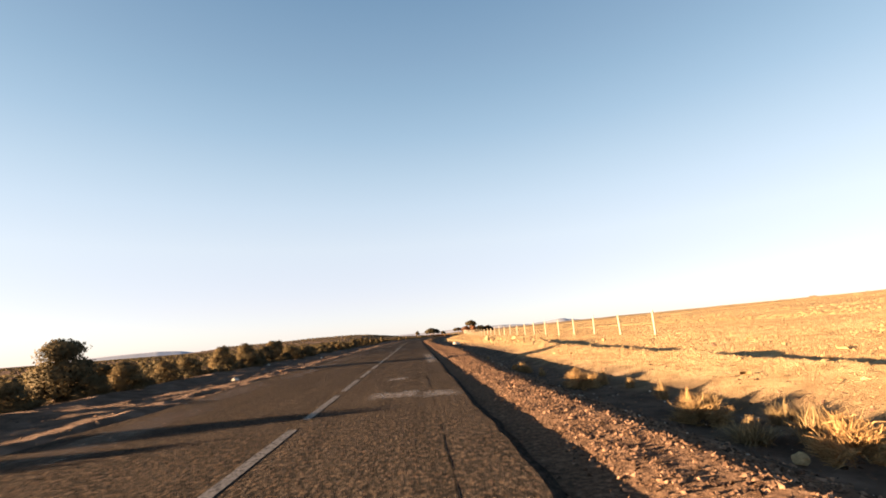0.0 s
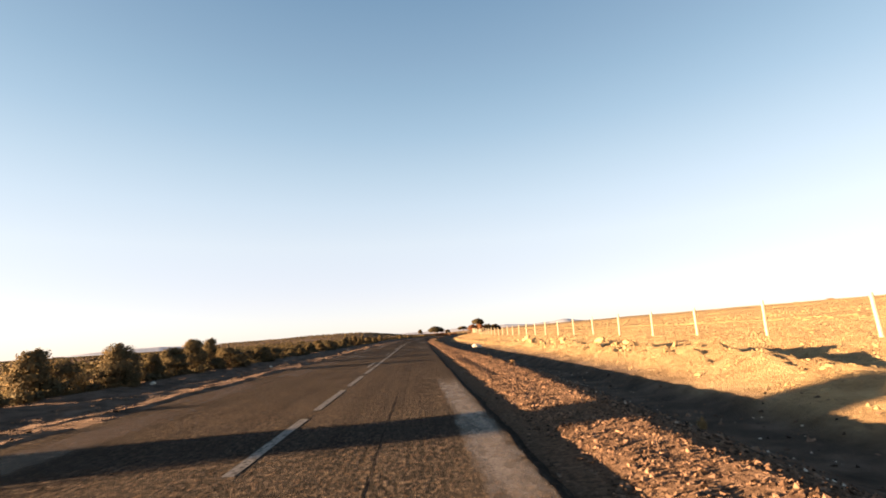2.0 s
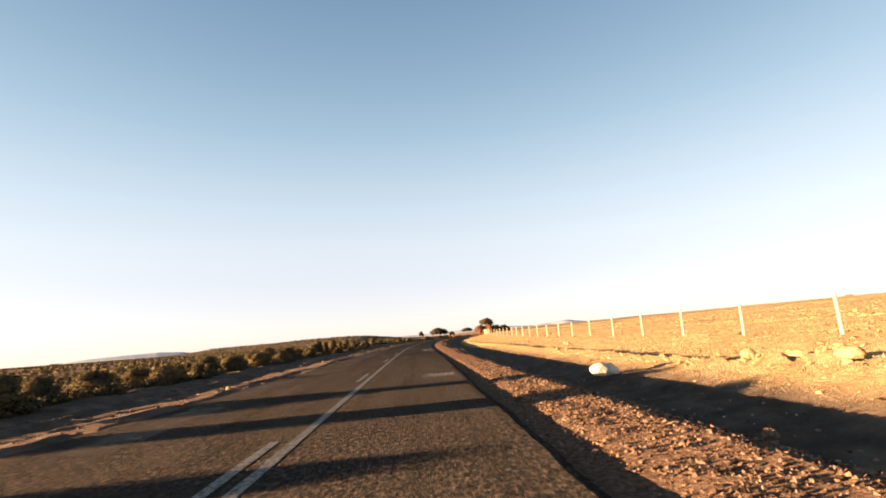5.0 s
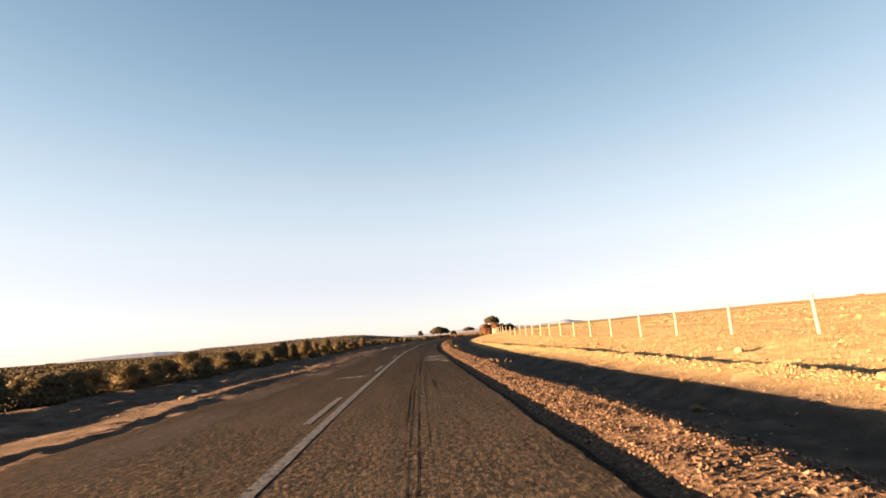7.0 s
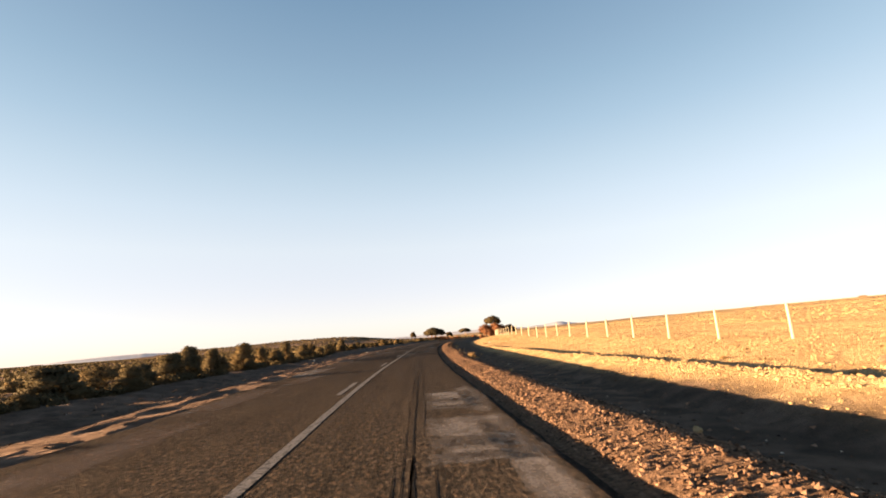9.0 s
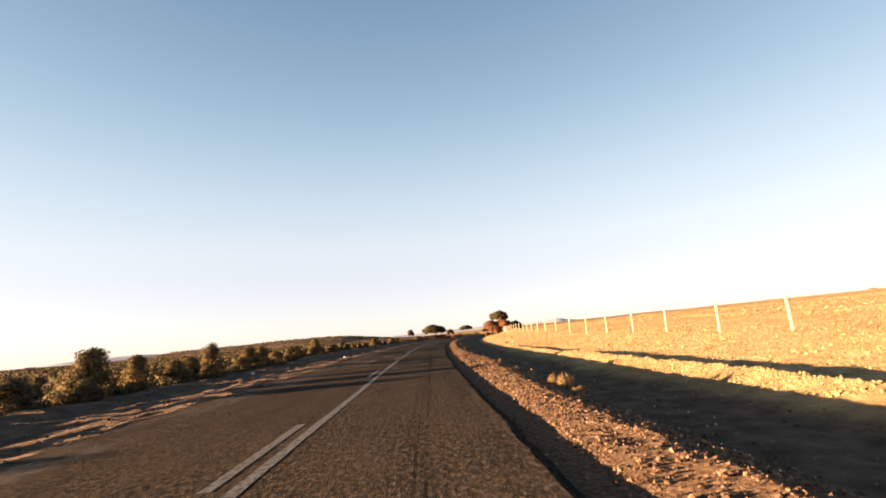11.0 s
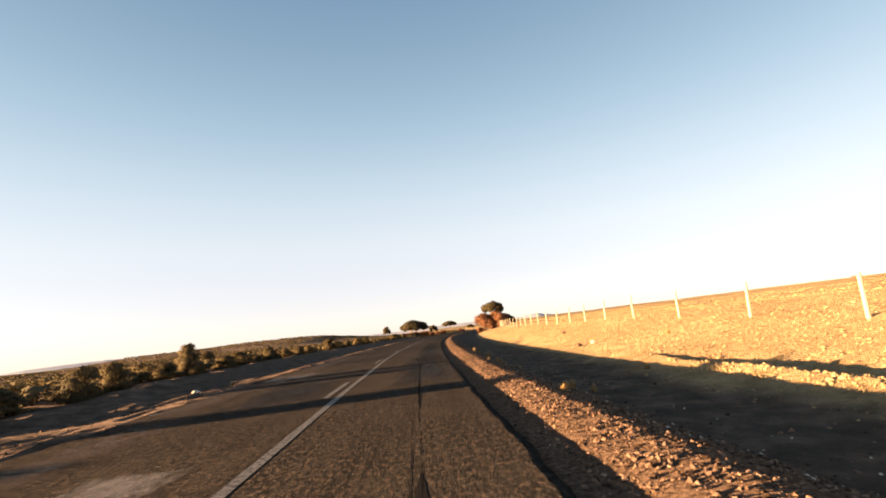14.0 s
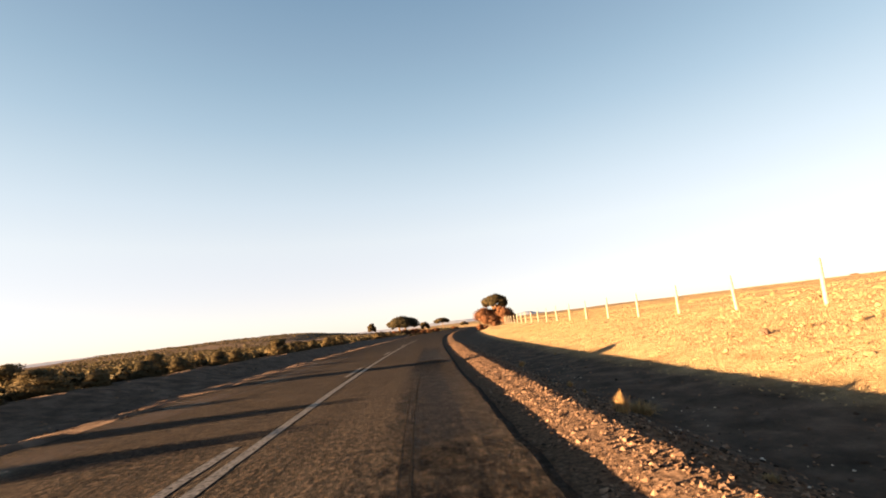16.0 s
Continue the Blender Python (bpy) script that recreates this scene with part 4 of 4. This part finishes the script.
def make_pine(seed, height, width, crown_low, lobes, leaves, leaf, trunk=0.25, lean=0.0, stems=1, label=""):
    """An umbrella pine: bare forking stems, and a rounded crown in clumps with a flat underside."""
    rng = np.random.default_rng(seed)
    root = new("pine_tree")
    cs, rad = [], []
    deep = height - crown_low
    for i in range(lobes):
        a, q = 2.4 * i + rng.uniform(-0.3, 0.3), math.sqrt((i + 0.5) / lobes)
        r = width / 2 * 0.80 * q
        cs.append(np.array([lean + r * math.cos(a), r * math.sin(a), crown_low + deep * (0.24 + 0.50 * (1 - q * q) + rng.uniform(-0.06, 0.06))]))
        rad.append([width * rng.uniform(0.13, 0.19)] * 2 + [deep * rng.uniform(0.22, 0.30)])
    for k in range(stems):
        foot = (k - (stems - 1) / 2) * width * 0.16
        top = np.array([lean + foot * 1.3, 0, crown_low + deep * 0.15])
        limbs = [([(foot, 0, -0.3), (foot + lean * 0.3, 0.1, crown_low * 0.5), tuple(top)], [trunk * 1.25, trunk, trunk * 0.7])]
        for c in cs[k::max(2, stems + 1)]:
            m = (top + c) / 2 - np.array([0, 0, 0.08 * deep])
            limbs.append(([tuple(top - np.array([0, 0, crown_low * 0.15])), tuple(m), tuple(c)], [trunk * 0.5, trunk * 0.35, trunk * 0.12]))
        part("trunk", wood_mesh("trunk", limbs), root, "bare brown forking trunk")
    part("crown", crown_mesh("crown", leaf_cloud(rng, np.array(cs), np.array(rad), leaves, leaf, 0.3, (lean, 0, crown_low + deep * 0.4)), PINE_LEAF), root)
    return tagged(root, label, "tree")


def lower_boughs(root, seed, height, width, leaves, leaf):
    """Rusty undergrowth of boughs that reaches to the ground."""
    rng = np.random.default_rng(seed)
    a, q = rng.uniform(0, 6.28, 16), np.sqrt(rng.uniform(0, 1, 16))
    r = width / 2 * 0.8 * q
    cs = np.stack([r * np.cos(a), r * np.sin(a), height * (0.25 + 0.5 * rng.uniform(0, 1, 16) * (1 - q * q * 0.6))], -1)
    rad = np.stack([width * 0.15 + 0 * a, width * 0.15 + 0 * a, height * 0.26 + 0 * a], -1)
    part("lower_boughs", crown_mesh("boughs", leaf_cloud(rng, cs, rad, leaves, leaf, 0.2), RUST_LEAF), root, "rust-brown lower boughs")


def make_bush(seed, height, width, leaves, leaf, label):
    rng = np.random.default_rng(seed)
    a, q = rng.uniform(0, 6.28, 9), np.sqrt(rng.uniform(0, 1, 9))
    cs = np.stack([width * 0.32 * q * np.cos(a), width * 0.32 * q * np.sin(a), height * (0.3 + 0.35 * rng.uniform(0, 1, 9))], -1)
    rad = np.stack([width * 0.22 + 0 * a, width * 0.22 + 0 * a, height * 0.32 + 0 * a], -1)
    root = new("bush")
    part("stem", wood_mesh("stem", [([(0, 0, -0.2), (0.05, 0, height * 0.4), (0.0, 0.05, height * 0.7)], [0.08, 0.05, 0.02])]), root)
    part("crown", crown_mesh("crown", leaf_cloud(rng, cs, rad, leaves, leaf, 0.2), RUST_LEAF), root)
    return tagged(root, label, "bush", "russet bushes under the pines")


def stand(ob, x, y, turn=0):
    ob.matrix_world = pose(x, y, float(land(x, y)) - 0.05, 0, 0, turn)
    return ob


great = make_pine(41, 8.2, 7.4, 4.9, 16, 11000, 0.26, 0.30, 0.3, 2, "dark umbrella pine with rusty lower boughs by the fence")
lower_boughs(great, 47, 6.0, 11.4, 13000, 0.24)
stand(great, 36.2, 288, 20)
stand(make_pine(42, 6.0, 10.4, 2.4, 24, 13000, 0.28, 0.32, 0.0, 2, "broad dome-shaped dark pine on two bare trunks"), 13.2, 316)
stand(make_pine(43, 4.3, 3.4, 1.6, 9, 5000, 0.2, 0.16, 0.2, 1, "small rounded dark pine beside a broader one"), 21.4, 330)
stand(make_pine(44, 6.5, 9.4, 3.7, 13, 8000, 0.30, 0.24, -0.5, 1, "slender flat-topped pine with a bare trunk"), 41.0, 421)
stand(make_pine(45, 4.9, 3.0, 2.1, 9, 4500, 0.24, 0.13, 0.0, 1, "small solitary upright dark tree beyond the scrub"), 3.6, 325)
stand(make_pine(48, 5.8, 9.5, 0.9, 16, 8000, 0.28, 0.2, 0.3, 2, "dense dark pine behind the fence"), 50.0, 345)
stand(make_pine(49, 5.0, 8.0, 0.8, 14, 7000, 0.28, 0.2, -0.3, 1, "low dark pine behind the fence"), 56.5, 349)
stand(make_pine(46, 3.6, 5.4, 1.4, 9, 4000, 0.28, 0.16, 0.0, 1, "small dark pine far along the road"), 54.0, 430)
RUSSET = "russet-brown bush under the roadside pines"
for i, (x, y, h, w) in enumerate(((10.5, 312, 2.0, 4.0), (14.5, 313, 1.8, 4.2), (17.5, 318, 2.2, 4.0), (20.0, 324, 1.9, 3.6), (23.5, 332, 1.8, 4.4), (27.0, 345, 2.0, 4.5), (9.0, 305, 1.6, 2.6), (31.0, 282, 1.6, 3.0), (34.0, 279, 1.2, 2.4), (44.0, 405, 2.4, 5.0))):
    stand(make_bush(80 + i, h, w, 1600, 0.22, RUSSET), x, y, 40 * i)


# bushes on the crest of the hill behind the field
far_bush = make_bush(99, 1.5, 4.2, 500, 0.5, "small dark bush on the skyline of the stubble hill")
tagged(far_bush, group="bushes on the skyline")
rng = random.Random(77)
for i in range(13):
    y = 330 + 36 * i + rng.uniform(-14, 14)
    x = float(centre(y)) + rng.uniform(560, 640)
    m = pose(x, y, float(land(x, y)) - 0.1, 0, 0, rng.uniform(0, 360)) @ Matrix.Diagonal((rng.uniform(0.8, 2.6), rng.uniform(0.8, 1.6), rng.uniform(0.6, 1.2), 1))
    ob = copy_thing(far_bush, m) if i else far_bush
    ob.matrix_world = m


# ---- dry tufts on the shoulder and in the ditch ----
def make_tuft(seed, height, width, blades, flop=1.0):
    """A brushy dry plant: many thin stalks fanning out of a few stems, with seed heads."""
    rng = np.random.default_rng(seed)
    verts, faces = [], []
    stems = [(rng.uniform(0, 6.28), rng.uniform(0.05, 1.0)) for i in range(46)]
    for i in range(blades):
        a0, lean = stems[i % 46]
        a = a0 + rng.normal(0, 0.22)
        lean = lean * flop * rng.uniform(0.5, 1.2)
        root = np.array([math.cos(a0), math.sin(a0), 0]) * width * 0.2 * rng.uniform(0, 1) + np.array([0, 0, -0.02])
        tip = np.array([math.cos(a) * width / 2 * lean, math.sin(a) * width / 2 * lean, height * (1.0 - 0.6 * lean) * rng.uniform(0.3, 1.0)])
        mid = root * 0.45 + tip * 0.55 + np.array([rng.normal(0, 0.02), rng.normal(0, 0.02), height * 0.12])
        side = np.array([-math.sin(a), math.cos(a), 0]) * rng.uniform(0.0018, 0.0034)
        head = side * rng.uniform(0.9, 2.4)
        k = len(verts)
        verts += [root - side, root + side, mid + head, mid - head, tip]
        faces += [[k, k + 1, k + 2, k + 3], [k + 3, k + 2, k + 4]]
    return mesh_of("tuft", verts, faces, DRY_GRASS)


def make_brush(seed, height, width, twigs):
    """A dead rounded bush: short curled twigs on a dome, with gaps between."""
    rng = np.random.default_rng(seed)
    knots = rng.normal(size=(40, 3))
    knots[:, 2] = np.abs(knots[:, 2])
    knots /= np.linalg.norm(knots, axis=1)[:, None]
    knots *= rng.uniform(0.45, 0.85, 40)[:, None]
    size = np.array([width / 2, width / 2, height])
    verts, faces = [], []
    for i in range(twigs):
        root = knots[i % 40] * rng.uniform(0.3, 1.0)
        tip = knots[i % 40] + rng.normal(0, 0.13, 3)
        bend = (root + tip) / 2 + rng.normal(0, 0.05, 3)
        root, tip, bend = root * size, tip * size, bend * size
        side = np.cross(tip - root, rng.normal(size=3))
        side *= rng.uniform(0.003, 0.007) / (np.linalg.norm(side) + 1e-6)
        k = len(verts)
        verts += [root - side, root + side, bend + side, bend - side, tip]
        faces += [[k, k + 1, k + 2, k + 3], [k + 3, k + 2, k + 4]]
    return mesh_of("brush", verts, faces, DRY_GRASS)


TUFTS = [make_tuft(*k) for k in ((51, 0.46, 0.95, 520), (52, 0.5, 0.8, 420), (53, 0.40, 1.15, 600), (54, 0.62, 1.1, 420, 0.7))]
TUFT_PLACES = [(5.1, 7.2, 1.3), (7.6, 6.95, 1.05), (5.4, 6.5, 1.05), (12.4, 7.3, 0.8), (11.4, 7.6, 0.7), (9.2, 7.3, 0.85), (6.1, 7.6, 1.1), (16.4, 6.6, 0.6), (20.0, 6.9, 0.5),
               (85.9, 6.6, 0.6), (85.4, 6.75, 0.35), (94.2, 5.3, 0.25), (92.5, 8.6, 0.4), (85.4, 8.9, 0.4), (83.0, 7.8, 0.45), (95.5, 5.2, 0.3), (126.0, 5.5, 1.05), (126.5, 5.35, 0.7), (128.9, 6.1, 0.65), (125.0, 5.55, 0.45), (124.6, 5.3, 0.4),
               (134.3, 5.2, 0.5), (131.7, 5.4, 0.45), (130.6, 5.7, 0.4), (145.4, 7.4, 0.4), (144.6, 7.5, 0.35), (141.2, 7.7, 0.45), (146.1, 5.7, 0.35), (155.3, 5.0, 0.4), (158.9, 6.3, 0.65), (157.5, 5.7, 0.6), (158.6, 6.8, 0.4), (166.2, 5.4, 0.55), (167.3, 5.15, 0.35), (188.3, 6.6, 0.5), (174.4, 5.2, 0.6), (166.9, 5.6, 0.45), (167.2, 6.5, 0.3), (175.8, 6.15, 0.85), (186.2, 6.1, 0.5), (179.0, 5.85, 0.4), (165.7, 4.9, 0.25), (171.0, 4.9, 0.2)]
rng = random.Random(13)
for i in range(34):
    TUFT_PLACES.append((rng.uniform(0, 200), rng.choice((-6.2, -7.2, -9.5, 9.4, 13.5, 6.2)) + rng.uniform(-0.6, 0.6), rng.uniform(0.2, 0.5)))
for i, (y, u, s) in enumerate(TUFT_PLACES):
    x = float(centre(y)) + u
    ob = new("grass_tuft", TUFTS[i % 4])
    ob.matrix_world = pose(x, y, float(land(x, y)), 0, 0, rng.uniform(0, 360)) @ Matrix.Diagonal((s, s, s, 1))
    tagged(ob, "straw-coloured tuft of dry grass on bare earth", "dry plant", "dry tufts along the road")

for i, (y, u, w, h) in enumerate(((12.2, 6.6, 1.25, 0.62), (12.9, 7.1, 0.7, 0.4), (18.1, 6.3, 0.85, 0.42), (19.3, 6.2, 0.4, 0.3), (6.8, 6.7, 1.2, 0.55), (4.4, 6.95, 1.3, 0.6), (15.6, 7.6, 0.5, 0.3))):
    x = float(centre(y)) + u
    ob = new("dead_bush", make_brush(60 + i, h, w, 2600))
    ob.matrix_world = pose(x, y, float(land(x, y)) - 0.02, 0, 0, 47 * i)
    tagged(ob, "rounded dead bush of brittle brown twigs at the ditch", "dry bush", "dead bushes at the ditch")


# ---- dead branches ----
def make_branch(x, y, turn, size):
    """A bleached forked branch lying on the ground, its twigs pointing up."""
    bm = bmesh.new()
    for pts, radii in (([(-0.55, 0, 0.42), (-0.50, 0.02, 0.20), (-0.36, 0.0, 0.05), (-0.1, -0.03, 0.06), (0.2, 0.0, 0.10), (0.5, 0.05, 0.03)], [0.022, 0.035, 0.042, 0.038, 0.03, 0.012]),
                       ([(-0.15, -0.03, 0.05), (-0.05, 0.02, 0.17), (0.06, 0.05, 0.33), (0.05, 0.06, 0.40)], [0.03, 0.025, 0.016, 0.008]),
                       ([(0.15, 0.0, 0.09), (0.28, -0.08, 0.20), (0.34, -0.1, 0.24)], [0.024, 0.016, 0.008]), ([(-0.36, 0.0, 0.05), (-0.42, 0.12, 0.02), (-0.5, 0.24, 0.03)], [0.03, 0.02, 0.01])):
        limb(bm, [tuple(c * size for c in p) for p in pts], [r * size for r in radii], 7)
    me = bpy.data.meshes.new("dead_branch")
    bm.to_mesh(me)
    bm.free()
    me.materials.append(DEAD_WOOD)
    ob = new("dead_branch", me)
    ob.matrix_world = pose(x, y, float(land(x, y)) - 0.01, 0, 0, turn)
    return tagged(ob, "bleached forked dead branch lying at the ditch", "branch", "dead branches at the ditch")


for y, u, turn, size in ((94.55, 5.72, -12, 0.78), (95.3, 5.25, 60, 0.4), (95.7, 5.05, 140, 0.3), (130.6, 5.75, 30, 0.42), (90.3, 7.74, 70, 0.4)):
    make_branch(float(centre(y)) + u, y, turn, size)


# ---- stubble of the field ----
def build_stubble():
    """Dry stalks, singly near the fence and in clumps on the rising field behind it."""
    rng = np.random.default_rng(71)

    def blades(n, ulo, uhi, ylo, yhi, width, height, pu):
        y = rng.uniform(ylo, yhi, n)
        u = ulo + (uhi - ulo) * rng.uniform(0, 1, n) ** pu
        x = centre(y) + u
        keep = rough_noise(x * 0.09, y * 0.09, 3, 72) > -0.55
        x, y = x[keep], y[keep]
        n = len(x)
        a = rng.uniform(0, 3.1416, n)
        w, h = width * rng.uniform(0.5, 1.5, n), height * rng.uniform(0.4, 1.3, n)
        side = np.stack([np.cos(a) * w, np.sin(a) * w, 0 * a], -1)
        p = np.stack([x, y, land(x, y) - 0.03], -1)
        up = np.stack([rng.normal(0, 0.3, n) * h, rng.normal(0, 0.3, n) * h, h], -1)
        return np.stack([p - side, p + side, p + side * rng.uniform(-0.8, 0.8, n)[:, None] + up], 1)

    quads = np.concatenate([blades(70000, 12.2, 48, -5, 260, 0.035, 0.09, 1.4), blades(110000, 40, 520, 0, 800, 0.30, 0.16, 1.3), blades(12000, 9.2, 12.6, -5, 220, 0.02, 0.07, 1.0)])
    tagged(new("stubble", fast_mesh("stubble", quads.reshape(-1, 3), np.arange(len(quads) * 3).reshape(-1, 3), STUBBLE)), "golden dry stubble covering the rising field", "stubble", kind="stuff")


build_stubble()


# ---- far hills ----
def far_ridge(name, az0, az1, dist, profile, label, seed):
    """A distant ridge as a solid mound: its crest follows the profile (share of the width, height)."""
    n = 80
    verts, faces = [], []
    for i in range(n + 1):
        k = i / n
        a = radians(az0 + (az1 - az0) * k)
        h = float(np.interp(k, [p[0] for p in profile], [p[1] for p in profile]))
        h *= 1 + 0.10 * noise.noise((k * 9, seed, 0)) + 0.04 * noise.noise((k * 31, seed, 5))
        for d, z in ((dist - 350, -12.0), (dist - 120, h * 0.7 - 2), (dist, h), (dist + 300, -12.0)):
            verts.append((d * math.sin(a), d * math.cos(a), z))
    for i in range(n):
        for j in range(3):
            faces.append([4 * i + j, 4 * i + 4 + j, 4 * i + 5 + j, 4 * i + 1 + j])
    # no air between: the haze is only in the material's colour
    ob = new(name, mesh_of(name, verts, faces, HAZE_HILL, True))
    return tagged(ob, label, "mountain", kind="structure")


far_ridge("backdrop_mountain", 11.0, 24.0, 4200, [(0, 12), (0.25, 40), (0.4, 52), (0.5, 68), (0.6, 52), (0.8, 30), (1, 8)], "mountain on the horizon, coloured pale blue for haze", 1.1)
far_ridge("backdrop_ridge", -4.0, 14.0, 4400, [(0, 14), (0.3, 26), (0.6, 42), (0.8, 48), (1, 40)], "low ridge on the horizon, coloured pale for haze", 2.2)
far_ridge("backdrop_hills", -36.0, -24.0, 4400, [(0, -26), (0.08, -12), (0.22, 2), (0.45, 13), (0.7, 20), (0.88, 12), (1, -8)], "faint hills on the horizon, coloured pale for haze", 3.3)
